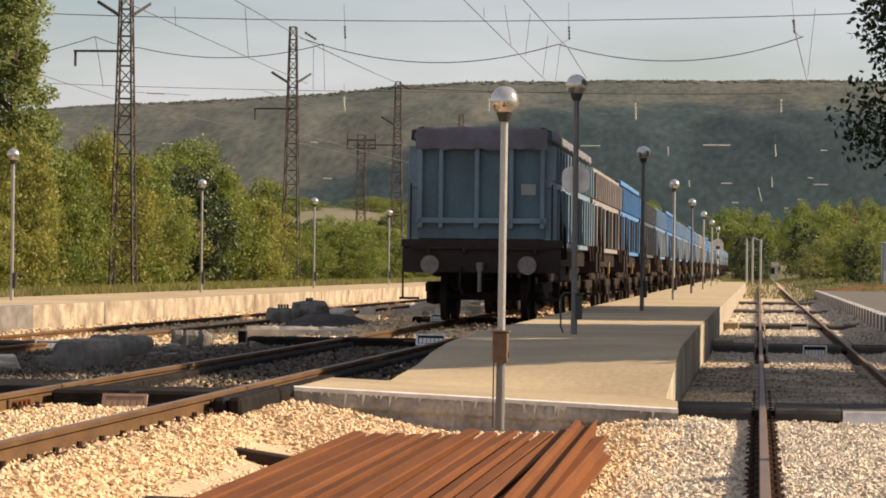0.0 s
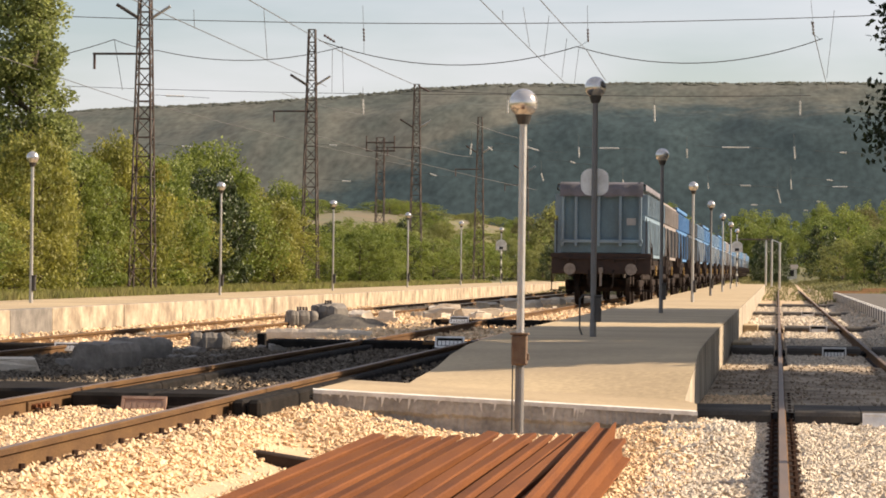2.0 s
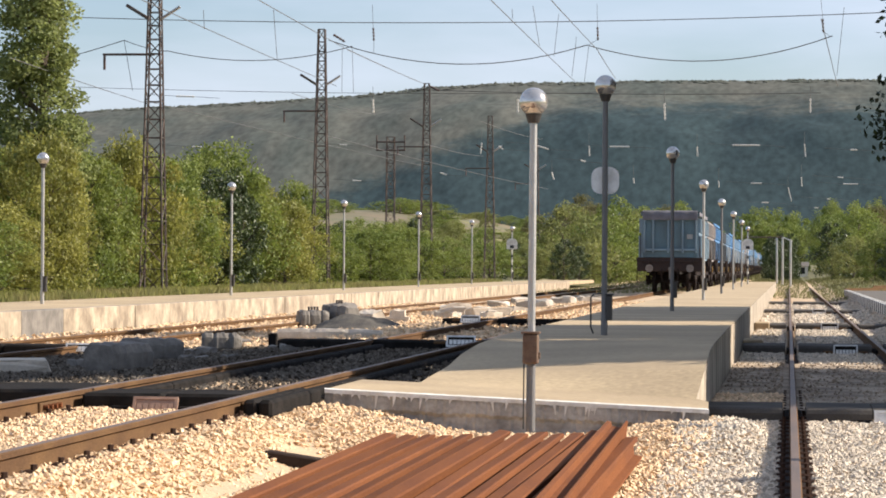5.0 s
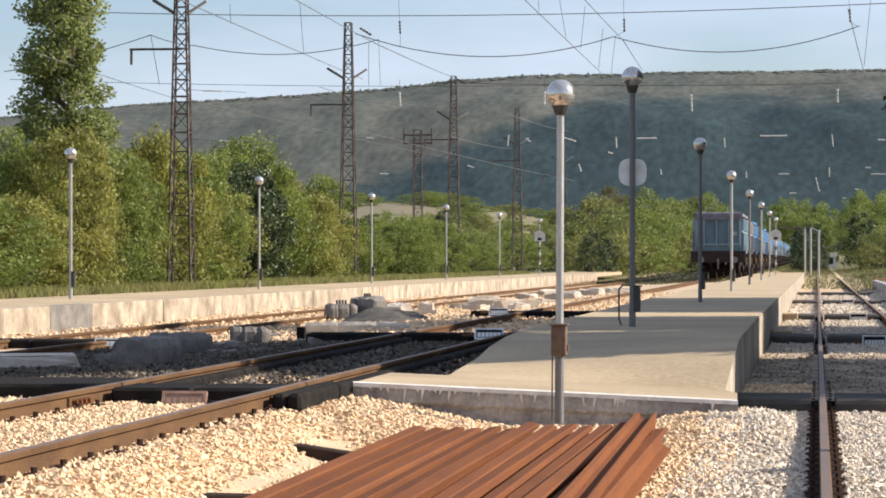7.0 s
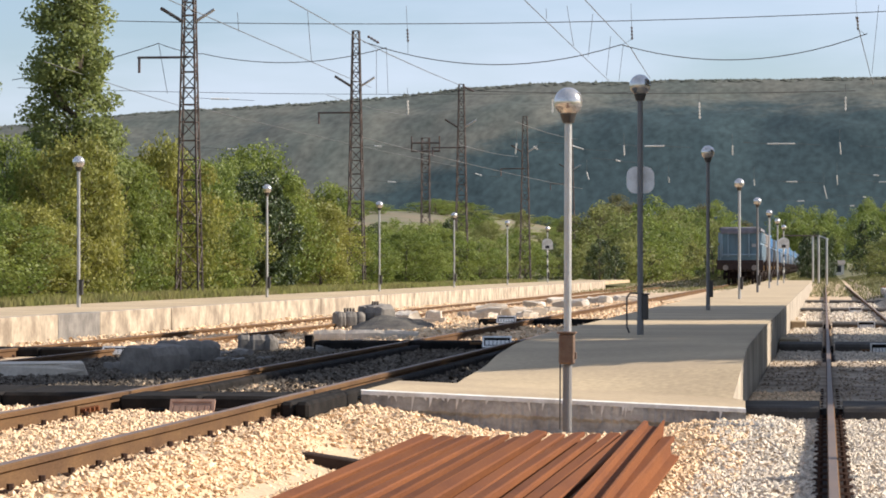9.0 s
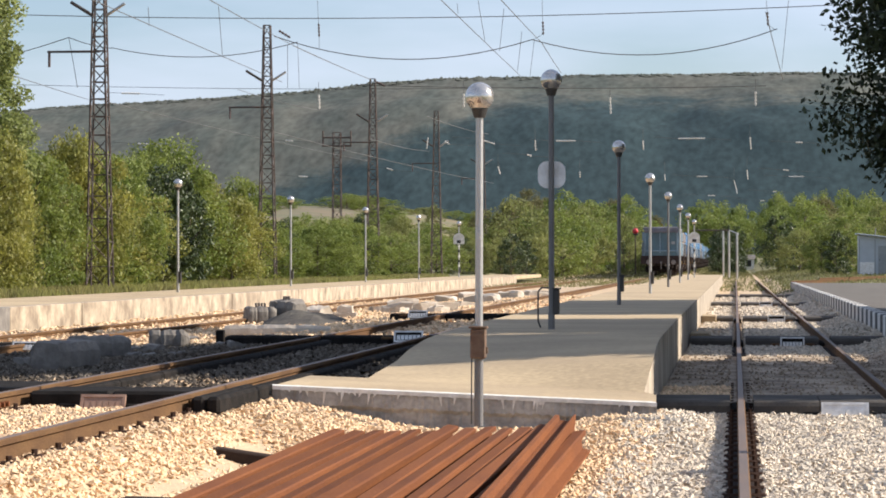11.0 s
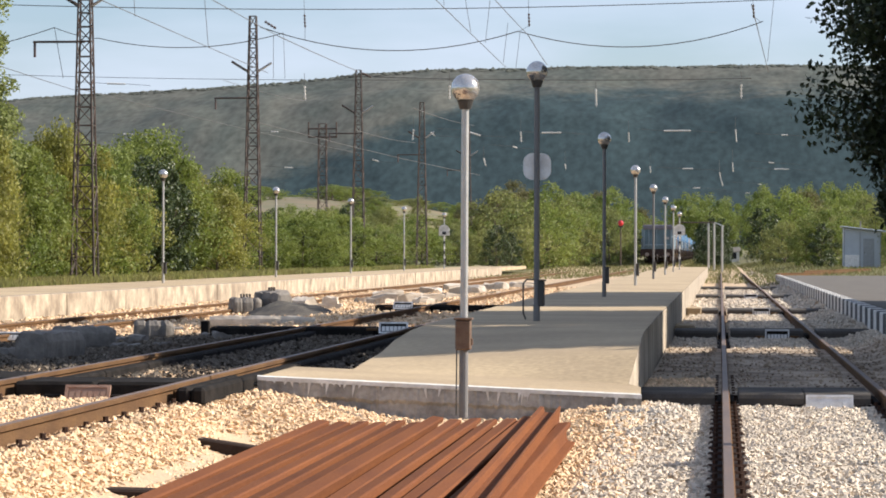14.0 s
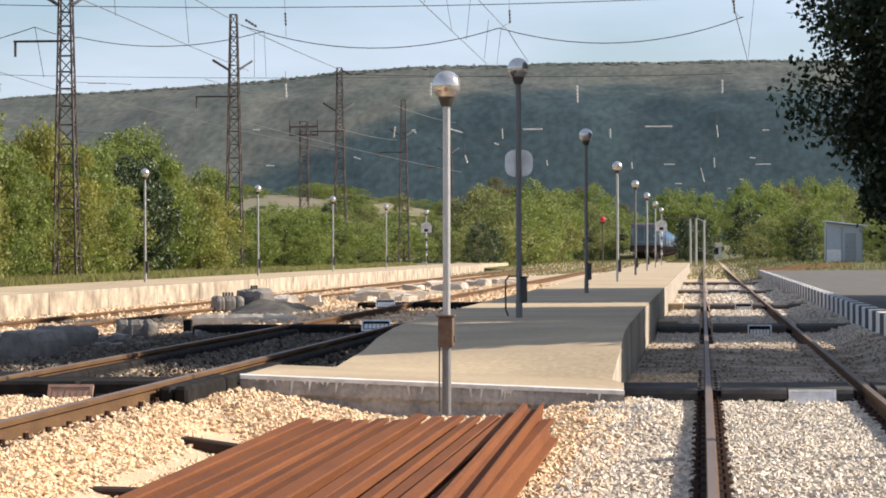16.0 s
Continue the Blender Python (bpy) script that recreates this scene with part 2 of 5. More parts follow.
hill_cloud_shade(M_hill)
M_dry = mat("dry_field", (0.165, 0.125, 0.075), 1.0, scale=0.08, vary=0.4, second=(0.10, 0.105, 0.05), amount=0.85, fine=2.0, bump=0.3)
M_grass_long = mat("long_dry_grass", (0.24, 0.215, 0.085), 0.8, scale=0.4, vary=0.3, second=(0.22, 0.235, 0.065), amount=0.8, per_island=0.5, fine=4.0, bump=0, leafy=0.6)
M_grass = mat("rough_grass", (0.14, 0.155, 0.048), 0.8, scale=0.4, vary=0.3, second=(0.20, 0.165, 0.07), amount=0.7, per_island=0.7, fine=4.0, bump=0, leafy=0.25)
M_rubble = mat("broken_concrete", (0.58, 0.51, 0.42), 0.95, scale=4.0, vary=0.3, second=(0.42, 0.36, 0.28), amount=0.6, fine=30.0, bump=0.6, per_object=0.25)
M_rubble_d = mat("sooty_concrete_and_shade", (0.21, 0.19, 0.165), 0.95, scale=4.0, vary=0.35, second=(0.10, 0.09, 0.08), amount=0.7, fine=30.0, bump=0.6, per_object=0.2)
M_hut = mat("pale_hut_panel", (0.42, 0.46, 0.50), 0.7, scale=2.0, vary=0.15)
M_asphalt = mat("platform_asphalt", (0.085, 0.075, 0.062), 0.95, scale=1.5, vary=0.3, second=(0.13, 0.115, 0.09), amount=0.7, fine=50.0)
M_dark = mat("dark_opening", (0.02, 0.02, 0.022), 0.8, bump=0)
M_red = mat("red_signal_lens", (0.55, 0.03, 0.03), 0.3, bump=0)


# ---- mesh helpers ----
def part(name, bm, material, parent=None, label="", smooth=False):
    me = bpy.data.meshes.new(name)
    bm.to_mesh(me)
    bm.free()
    me.materials.append(material)
    if smooth:
        for p in me.polygons:
            p.use_smooth = True
    ob = new(name, me)
    if parent:
        ob.parent = parent
    if label:
        tagged(ob, label)
    return ob


def raw(name, verts, faces, material, parent=None, label=""):
    me = bpy.data.meshes.new(name)
    me.from_pydata([tuple(v) for v in verts], [], [tuple(f) for f in faces])
    me.materials.append(material)
    ob = new(name, me)
    if parent:
        ob.parent = parent
    if label:
        tagged(ob, label)
    return ob


def quads_object(name, verts, size, material, parent=None):
    """One mesh of many separate faces, size corners each, from an array of corners."""
    count = len(verts) // size
    me = bpy.data.meshes.new(name)
    me.vertices.add(len(verts))
    me.vertices.foreach_set("co", np.asarray(verts, dtype=np.float32).ravel())
    me.loops.add(len(verts))
    me.loops.foreach_set("vertex_index", np.arange(len(verts), dtype=np.int32))
    me.polygons.add(count)
    me.polygons.foreach_set("loop_start", np.arange(0, len(verts), size, dtype=np.int32))
    me.update(calc_edges=True)
    me.materials.append(material)
    ob = new(name, me)
    if parent:
        ob.parent = parent
    return ob


def empty(name, m=None):
    ob = new(name)
    if m is not None:
        ob.matrix_basis = m
    return ob


def add_box(bm, c, s, bevel=0.0, turn=None):
    """A box of size s round the centre c, with bevelled edges."""
    r = bmesh.ops.create_cube(bm, size=1.0)
    vs = r["verts"]
    m = Matrix.Translation(c) @ (turn or Matrix.Identity(4)) @ Matrix.Diagonal((*s, 1))
    bmesh.ops.transform(bm, matrix=m, verts=vs)
    if bevel:
        es = list({e for v in vs for e in v.link_edges})
        bmesh.ops.bevel(bm, geom=es, offset=bevel, segments=1, affect="EDGES")
    return bm


def box(c, s, bevel=0.0, turn=None):
    return add_box(bmesh.new(), c, s, bevel, turn)


def add_tube(bm, a, b, ra, rb=None, seg=10):
    a, b = Vector(a), Vector(b)
    rb = ra if rb is None else rb
    m = Matrix.Translation((a + b) / 2) @ (b - a).to_track_quat("Z", "Y").to_matrix().to_4x4()
    bmesh.ops.create_cone(bm, cap_ends=True, segments=seg, radius1=ra, radius2=rb, depth=(b - a).length, matrix=m)
    return bm


def tube(a, b, ra, rb=None, seg=10):
    return add_tube(bmesh.new(), a, b, ra, rb, seg)


def ball(c, r, seg=20, rings=12, squash=1.0):
    bm = bmesh.new()
    bmesh.ops.create_uvsphere(bm, u_segments=seg, v_segments=rings, radius=r, matrix=Matrix.Translation(c) @ Matrix.Diagonal((1, 1, squash, 1)))
    return bm


def sweep(profile, y0, y1, x=0.0, z=0.0, steps=1):
    """A closed (x, z) profile drawn out along y."""
    bm = bmesh.new()
    rings = []
    for i in range(steps + 1):
        y = y0 + (y1 - y0) * i / steps
        rings.append([bm.verts.new((x + px, y, z + pz)) for px, pz in profile])
    n = len(profile)
    for a, b in zip(rings, rings[1:]):
        for i in range(n):
            bm.faces.new((a[i], a[(i + 1) % n], b[(i + 1) % n], b[i]))
    bm.faces.new(rings[0][::-1])
    bm.faces.new(rings[-1])
    bmesh.ops.recalc_face_normals(bm, faces=bm.faces)
    return bm


def wire_object(name, points, r=0.012, material=None, parent=None):
    cu = bpy.data.curves.new(name, "CURVE")
    cu.dimensions, cu.bevel_depth, cu.bevel_resolution = "3D", r, 1
    sp = cu.splines.new("POLY")
    sp.points.add(len(points) - 1)
    for p, q in zip(sp.points, points):
        p.co = (*q, 1)
    cu.materials.append(material or M_wire)
    ob = new(name, cu)
    if parent:
        ob.parent = parent
    return ob


def sagging(a, b, sag, n=14):
    a, b = Vector(a), Vector(b)
    return [a.lerp(b, i / n) - Vector((0, 0, sag * 4 * (i / n) * (1 - i / n))) for i in range(n + 1)]


# ---- ground and distance ----
def ease(a, b, v):
    """0 at a, 1 at b, smooth between."""
    t = min(1.0, max(0.0, (v - a) / (b - a)))
    return t * t * (3 - 2 * t)


def ground_z(x, y):
    """Height of the ground: ballast beds, a low bank behind the far platform, a gentle rise in the distance."""
    z = -0.19 + 0.31 * ease(-3.5, -4.02, x) + 0.05 * ease(-0.6, -1.6, x) * ease(-3.8, -2.8, x) * ease(22.4, 24.0, y) * ease(29, 27.5, y) - 0.10 * ease(-6.5, -8.5, x) + 0.16 * ease(1.9, 2.6, x)
    z += 0.29 * (ease(-2.5, -3.9, x) - ease(-3.5, -4.02, x)) * ease(21.5, 23.0, y) * ease(28.0, 26.5, y)
    z += 0.15 * ease(-1.7, -0.9, x) * ease(-0.1, -0.45, x) * ease(21.5, 24.5, y) * ease(27.4, 25.8, y)
    z += 0.45 * ease(-15.5, -17.0, x)
    z += 0.55 * ease(110, 220, y) * ease(1.8, 6.0, x) + 0.25 * ease(170, 260, y) * (1 - ease(1.8, 6.0, x))
    z += 0.4 * ease(300, 520, y) + 5.0 * ease(-24, -70, x) * ease(150, 330, y)
    z += 5.0 * ease(-24, -60, x) * ease(330, 520, y) + 4.0 * ease(600, 1700, y)
    return z


def ground():
    xs = sorted({round(v, 3) for v in [*np.linspace(-3000, -100, 12), *np.linspace(-90, -22, 14), *np.linspace(-20, -8, 25), *np.linspace(-7.8, 3.0, 55), *np.linspace(3.5, 6, 6), *np.linspace(8, 60, 14), *np.linspace(100, 3000, 12)]})
    ys = sorted({round(v, 3) for v in [-3000, -800, -200, -60, *np.linspace(-20, 60, 81), *np.linspace(65, 300, 48), *np.linspace(320, 700, 14), *np.linspace(800, 4200, 12)]})
    verts = [(x, y, ground_z(x, y)) for y in ys for x in xs]
    w = len(xs)
    faces = [(j * w + i, j * w + i + 1, (j + 1) * w + i + 1, (j + 1) * w + i) for j in range(len(ys) - 1) for i in range(w - 1)]
    tagged(raw("ground", verts, faces, M_earth), "rough grass and bare earth round the station tracks", "ground", kind="structure")


ground()


def bed(name, x0, x1, y0, y1, lift, material, label, step_x=0.25, step_y=1.0):
    nx, ny = int((x1 - x0) / step_x) + 1, int((y1 - y0) / step_y) + 1
    xs, ys = np.linspace(x0, x1, nx), np.linspace(y0, y1, ny)
    verts = [(x, y, ground_z(x, y) + lift + 0.008 * noise.noise((x * 3, y * 3, 0))) for y in ys for x in xs]
    faces = [(j * nx + i, j * nx + i + 1, (j + 1) * nx + i + 1, (j + 1) * nx + i) for j in range(ny - 1) for i in range(nx - 1)]
    return tagged(raw(name, verts, faces, material), label, "ballast", kind="structure")


def dry_field():
    xs, ys = np.linspace(-95, -27, 14), np.linspace(170, 560, 30)
    verts = [(x + 2 * noise.noise((y / 9, x, 0)), y, ground_z(x, y) + 0.06) for y in ys for x in xs]
    faces = [(j * 14 + i, j * 14 + i + 1, (j + 1) * 14 + i + 1, (j + 1) * 14 + i) for j in range(29) for i in range(13)]
    tagged(raw("dry_field", verts, faces, M_dry), "dry straw-coloured field behind the thicket", "field", kind="structure")


dry_field()
bed("ballast_bed", -13.0, 2.62, -12, 300, 0.022, M_bed, "pale limestone ballast bed under the tracks")


def stones(name, n, x0, x1, y0, y1, size, material, label, seed, lift=0.028, whole=False, clear=False):
    """Loose ballast: many small broken stones, each a twisted eight-faced lump."""
    rng = np.random.default_rng(seed)
    x = rng.uniform(x0, x1, n)
    y = rng.uniform(y0, y1, n)
    z = np.array([ground_z(a, b) for a, b in zip(x, y)]) + lift + rng.uniform(-0.004, 0.03, n) * size / 0.03
    base = np.array([(1, 0, 0), (0, 1, 0), (-1, 0, 0), (0, -1, 0), (0, 0, 1), (0, 0, -1)], float)
    tri = np.array([(0, 1, 4), (1, 2, 4), (2, 3, 4), (3, 0, 4), (1, 0, 5), (2, 1, 5), (3, 2, 5), (0, 3, 5)][:8 if whole else 4])
    k = len(tri)
    r = size * rng.uniform(0.55, 1.25, (n, 1, 1))
    p = base[None] * r * rng.uniform(0.55, 1.2, (n, 6, 1)) + rng.normal(0, 0.16, (n, 6, 3)) * r
    if clear:
        # no stones in the trough along each siding rail
        for rail in (0.05, 1.55):
            x = np.where(np.abs(x - rail) < 0.115, rail + np.sign(x - rail) * (0.115 + np.abs(x - rail)), x)
    a = rng.uniform(0, 6.28, n)
    b = rng.normal(0, 0.6, n)
    ca, sa, cb, sb = np.cos(a), np.sin(a), np.cos(b), np.sin(b)
    y1_ = p[..., 1] * cb[:, None] - p[..., 2] * sb[:, None]
    z1_ = p[..., 1] * sb[:, None] + p[..., 2] * cb[:, None]
    q = np.stack([p[..., 0] * ca[:, None] - y1_ * sa[:, None], p[..., 0] * sa[:, None] + y1_ * ca[:, None], z1_ * 0.8], -1)
    q += np.stack([x, y, z], -1)[:, None]
    idx = (tri[None] + 6 * np.arange(n)[:, None, None]).reshape(-1)
    me = bpy.data.meshes.new(name)
    me.vertices.add(n * 6)
    me.vertices.foreach_set("co", q.astype(np.float32).ravel())
    me.loops.add(len(idx))
    me.loops.foreach_set("vertex_index", idx.astype(np.int32))
    me.polygons.add(n * k)
    me.polygons.foreach_set("loop_start", np.arange(0, n * k * 3, 3, dtype=np.int32))
    me.polygons.foreach_set("use_smooth", np.zeros(n * k, dtype=bool))
    me.update(calc_edges=True)
    me.materials.append(material)
    return tagged(new(name, me), label, "ballast", kind="stuff")


stones("ballast_stones", 52000, -6.6, -0.6, 15.5, 28.6, 0.024, M_stone, "loose warm limestone ballast in front of the platform", 1, whole=True)
stones("ballast_stones", 22000, -5.6, 2.6, 12.6, 15.6, 0.024, M_stone, "loose warm limestone ballast beside the old rails", 9)
stones("ballast_stones", 36000, -0.9, 2.6, 15.5, 29.3, 0.025, M_stone_grey, "loose pale limestone ballast along the siding", 2, whole=True, clear=True)
stones("ballast_stones", 9000, -0.78, 2.6, 43.6, 51.2, 0.034, M_stone_grey, "pale limestone ballast between two siding crossings", 3, clear=True)
stones("loose_grit", 2400, -0.78, 2.58, 29.9, 44.6, 0.021, M_deck, "loose grit and stones in the dirt along the siding", 14, 0.085, whole=True, clear=True)
stones("ballast_stones", 1300, -0.78, -0.06, 29.8, 33.0, 0.027, M_stone, "loose stones strewn beside the platform wall", 13, 0.095, whole=True)
stones("ballast_stones", 15000, -0.78, 2.6, 53.0, 71.0, 0.04, M_stone_grey, "pale limestone ballast along the siding", 8, clear=True)
stones("ballast_stones", 9000, -0.78, 2.6, 73.2, 125.0, 0.06, M_stone_grey, "pale limestone ballast along the siding", 7)
# near-black strips paint the shadow beside each siding rail
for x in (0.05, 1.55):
    tagged(part("rail_shade_strip", box((x, 31.5, -0.150), (0.23, 38.0, 0.03), 0.004), M_under), "dark strip in the trough along the rail, painting its shade", "ballast", kind="structure")
stones("ballast_stones", 9000, -12.9, -6.2, 22.0, 27.5, 0.032, M_stone, "warm limestone ballast beside the main track", 4)
# bed and stones coloured dark here to paint the band of tree shade
bed("shade_dark_bed", -9.9, -3.94, 25.0, 43.6, 0.036, M_mound, "ground inside the crossing, tree shade put into its dark colour")
stones("dark_ballast_stones", 26000, -9.8, -3.6, 24.9, 43.5, 0.035, M_coal_shade, "ballast inside the crossing, tree shade put into its dark colour", 5, 0.035)
stones("ballast_stones", 20000, -12.9, -3.7, 43.0, 100.0, 0.05, M_stone, "pale ballast between the two main tracks", 6)


def hill():
    """A long wooded table mountain with a flat crest."""
    crest = [(-2400, 62), (-1500, 88), (-900, 118), (-630, 138), (-480, 147), (-400, 152), (-330, 160), (-245, 164), (-100, 165), (60, 165), (500, 161), (1500, 163), (2600, 150)]
    cx, cz = [c[0] for c in crest], [c[1] for c in crest]
    us = np.concatenate([np.linspace(-2400, -1050, 30), np.linspace(-1040, 460, 520), np.linspace(480, 2600, 40)])
    vs = np.linspace(0, 1, 110)

    def at(x, v):
        y = 2150 + 900 * v
        top = 1.08 * np.interp(x, cx, cz)
        # a steep wooded flank, then a gentle shoulder up to the crest
        rise = np.interp(v, (0, 0.28, 0.36, 0.62, 0.8, 1), (0, 0.62, 0.72, 0.97, 1, 0.9))
        z = 2 + (top - 2) * rise
        z += (8 * noise.noise((x / 120, y / 200, 0)) + 3 * noise.noise((x / 40, y / 60, 3))) * min(1, 3 * v) * (1 if v < 0.55 else 0.3)
        return x * y / 2700.0, y, z

    verts = [at(x, v) for v in vs for x in us]
    w = len(us)
    faces = [(j * w + i, j * w + i + 1, (j + 1) * w + i + 1, (j + 1) * w + i) for j in range(len(vs) - 1) for i in range(w - 1)]
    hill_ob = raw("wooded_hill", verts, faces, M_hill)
    for p in hill_ob.data.polygons:
        p.use_smooth = True
    tagged(hill_ob, "long flat-topped hill covered with dense oak forest", "hill", kind="structure")
    rng = np.random.default_rng(11)
    base = np.array([(1, 0, 0), (0.3, 0.95, 0.1), (-0.8, 0.6, 0), (-0.8, -0.6, 0.1), (0.3, -0.95, 0), (0.1, 0, 0.42)], float)
    tri = np.array([(0, 1, 5), (1, 2, 5), (2, 3, 5), (3, 4, 5), (4, 0, 5)])
    n = 9000
    u, v = rng.uniform(-1000, 420, n), rng.uniform(0.60, 0.84, n)
    for name, pick, material, label in (("dry_scrub", v > 0, M_shoulder, "dry scrub and small oaks along the crest"),):
        c = np.array([at(a, b) for a, b in zip(u[pick], v[pick])])
        k = len(c)
        q = base[None] * rng.uniform(1.3, 3.6, (k, 1, 1)) * rng.uniform(0.7, 1.3, (k, 6, 1)) + c[:, None]
        top = (v[pick] > 0.66) & (rng.uniform(0, 1, k) < 0.4)
        q[top, 5, 2] += rng.uniform(0.2, 2.2, top.sum())
        idx = (tri[None] + 6 * np.arange(k)[:, None, None]).reshape(-1)
        me = bpy.data.meshes.new(name)
        me.vertices.add(k * 6)
        me.vertices.foreach_set("co", q.astype(np.float32).ravel())
        me.loops.add(len(idx))
        me.loops.foreach_set("vertex_index", idx.astype(np.int32))
        me.polygons.add(k * 5)
        me.polygons.foreach_set("loop_start", np.arange(0, k * 15, 3, dtype=np.int32))
        me.polygons.foreach_set("use_smooth", np.ones(k * 5, dtype=bool))
        me.update(calc_edges=True)
        me.materials.append(material)
        tagged(new(name, me), label, "forest", kind="stuff")


hill()


# ---- platforms ----
def middle_platform():
    """Low island platform between the main track and the siding; its near end ramps down."""
    x0, x1, top = -3.42, -0.82, 0.5
    th = empty("island_platform")
    bm = bmesh.new()
    # edge points: left x, y and height, right x, y and height
    rows = [[(xl, yl, zl), (xr, yr, zr)] for xl, yl, zl, xr, yr, zr in (
        (-3.34, 24.78, 0.243, -0.67, 25.20, 0.11), (-3.34, 26.9, 0.25, -0.70, 26.35, 0.125), (-3.34, 27.5, 0.275, -0.82, 26.65, 0.14), (-3.33, 28.3, 0.305, -0.76, 27.15, 0.385),
        (-3.33, 29.1, 0.335, -0.77, 28.4, 0.43), (-3.33, 30.2, 0.415, -0.79, 29.8, 0.465), (-3.34, 31.9, 0.475, -0.80, 31.4, 0.49), (-3.36, 34, top, -0.80, 34, top),
        (-3.42, 40, top, x1, 40, top), (x0 - 0.05, 60, top, x1, 60, top), (x0 - 0.1, 100, top, x1, 100, top), (x0 - 0.15, 150, top, x1, 150, top), (x0 - 0.2, 195, top, x1, 195, top))]
    n = 10
    grid = []
    for (a, b) in rows:
        grid.append([bm.verts.new(Vector(a).lerp(Vector(b), i / n)) for i in range(n + 1)])
    for j in range(len(grid) - 1):
        for i in range(n):
            bm.faces.new((grid[j][i], grid[j][i + 1], grid[j + 1][i + 1], grid[j + 1][i]))
    part("paving", bm, M_conc, th, "sand-coloured concrete paving with faint stains", smooth=True)
    # low tongue of concrete beside the main track
    bm = bmesh.new()
    f = bm.faces.new([bm.verts.new(p) for p in ((-3.88, 24.7, 0.27), (-3.34, 24.78, 0.243), (-3.34, 26.9, 0.25), (-3.92, 27.2, 0.26))])
    r = bmesh.ops.extrude_face_region(bm, geom=[f])
    bmesh.ops.translate(bm, vec=(0, 0, -0.5), verts=[g for g in r["geom"] if isinstance(g, bmesh.types.BMVert)])
    bmesh.ops.recalc_face_normals(bm, faces=bm.faces)
    part("low_apron", bm, M_conc, th)
    # side walls with depth
    bm = bmesh.new()
    for side in (0, 1):
        for j in range(len(rows) - 1):
            a, b = Vector(rows[j][side]), Vector(rows[j + 1][side])
            inn = Vector((0.05 if side == 0 else -0.05, 0, 0))
            vs = [a, b, b + inn, a + inn]
            up = [bm.verts.new((v.x, v.y, v.z - 0.012)) for v in vs]
            dn = [bm.verts.new((v.x, v.y, -0.5)) for v in vs]
            for i in range(4):
                bm.faces.new((up[i], up[(i + 1) % 4], dn[(i + 1) % 4], dn[i]))
            bm.faces.new(up)
    bmesh.ops.recalc_face_normals(bm, faces=bm.faces)
    part("side_wall", bm, M_wall, th, "stained concrete platform walls")
    # front wall with its broken lip
    a, b = Vector((-3.88, 24.7, 0.265)), Vector((-0.67, 25.2, 0.105))
    across = Vector((b.x - a.x, b.y - a.y, 0)).normalized()
    back = Vector((-across.y, across.x, 0))
    bm = bmesh.new()
    m = 130
    rng = random.Random(4)
    ring = []
    for i in range(m + 1):
        p = a.lerp(b, i / m) - back * (0.03 + 0.012 * rng.random())
        lip = p.z - 0.13 - 0.02 * rng.random()
        ring.append([bm.verts.new((p.x, p.y, p.z - 0.006)), bm.verts.new((p.x, p.y, lip)),
                     bm.verts.new((p.x + back.x * 0.03, p.y + back.y * 0.03, lip - 0.03)), bm.verts.new((p.x + back.x * 0.035, p.y + back.y * 0.035, -0.55)),
                     bm.verts.new((p.x + back.x * 0.08, p.y + back.y * 0.08, -0.55)), bm.verts.new((p.x + back.x * 0.08, p.y + back.y * 0.08, p.z - 0.006))])
    for p, q in zip(ring, ring[1:]):
        for i in range(6):
            bm.faces.new((p[i], p[(i + 1) % 6], q[(i + 1) % 6], q[i]))
    bm.faces.new(ring[0])
    bm.faces.new(ring[-1])
    bmesh.ops.recalc_face_normals(bm, faces=bm.faces)
    part("end_wall", bm, M_wall_g, th, "grey chipped concrete end wall")
    bm = bmesh.new()
    for i in range(m):
        p, q = a.lerp(b, i / m), a.lerp(b, (i + 1) / m)
        wdt = 0.07 + 0.05 * rng.random()
        vs = [p - back * 0.05, q - back * 0.05, q + back * wdt, p + back * wdt]
        up = [bm.verts.new((v.x, v.y, v.z + (0.008 if k < 2 else 0.012))) for k, v in enumerate(vs)]
        dn = [bm.verts.new((v.x, v.y, v.z - 0.015 - (0.01 + 0.13 * rng.random() ** 30 if k < 2 else 0))) for k, v in enumerate(vs)]
        bm.faces.new(up)
        bm.faces.new((up[0], up[1], dn[1], dn[0]))
    part("white_edge", bm, M_white, th, "flaking white edge line")
    tagged(th, "low concrete island platform with a ramped end", "platform", kind="structure")


middle_platform()


def far_platform():
    th = empty("side_platform")
    x1, x0, z = -13.1, -16.7, 0.5
    part("paving", box(((x0 + x1 - 0.3) / 2, 110, z - 0.1), (x1 - x0 - 0.3, 190, 0.2)), M_conc, th, "sand-coloured concrete paving")
    y = 20.0
    rng = random.Random(8)
    while y < 177:
        ln = 2.98
        bm = box((x1 - 0.15 + rng.uniform(-0.012, 0.012), y + ln / 2, z - 0.32), (0.3, ln - 0.02, 0.66), 0.012)
        # the panel at y 51 has a cast shadow put into its darker colour
        part("wall_panel", bm, M_rubble_d if y < 51.0 < y + ln else M_wall_b, th)
        y += ln
    tagged(th, "long concrete platform with a streaked weathered wall", "platform", kind="structure")


far_platform()


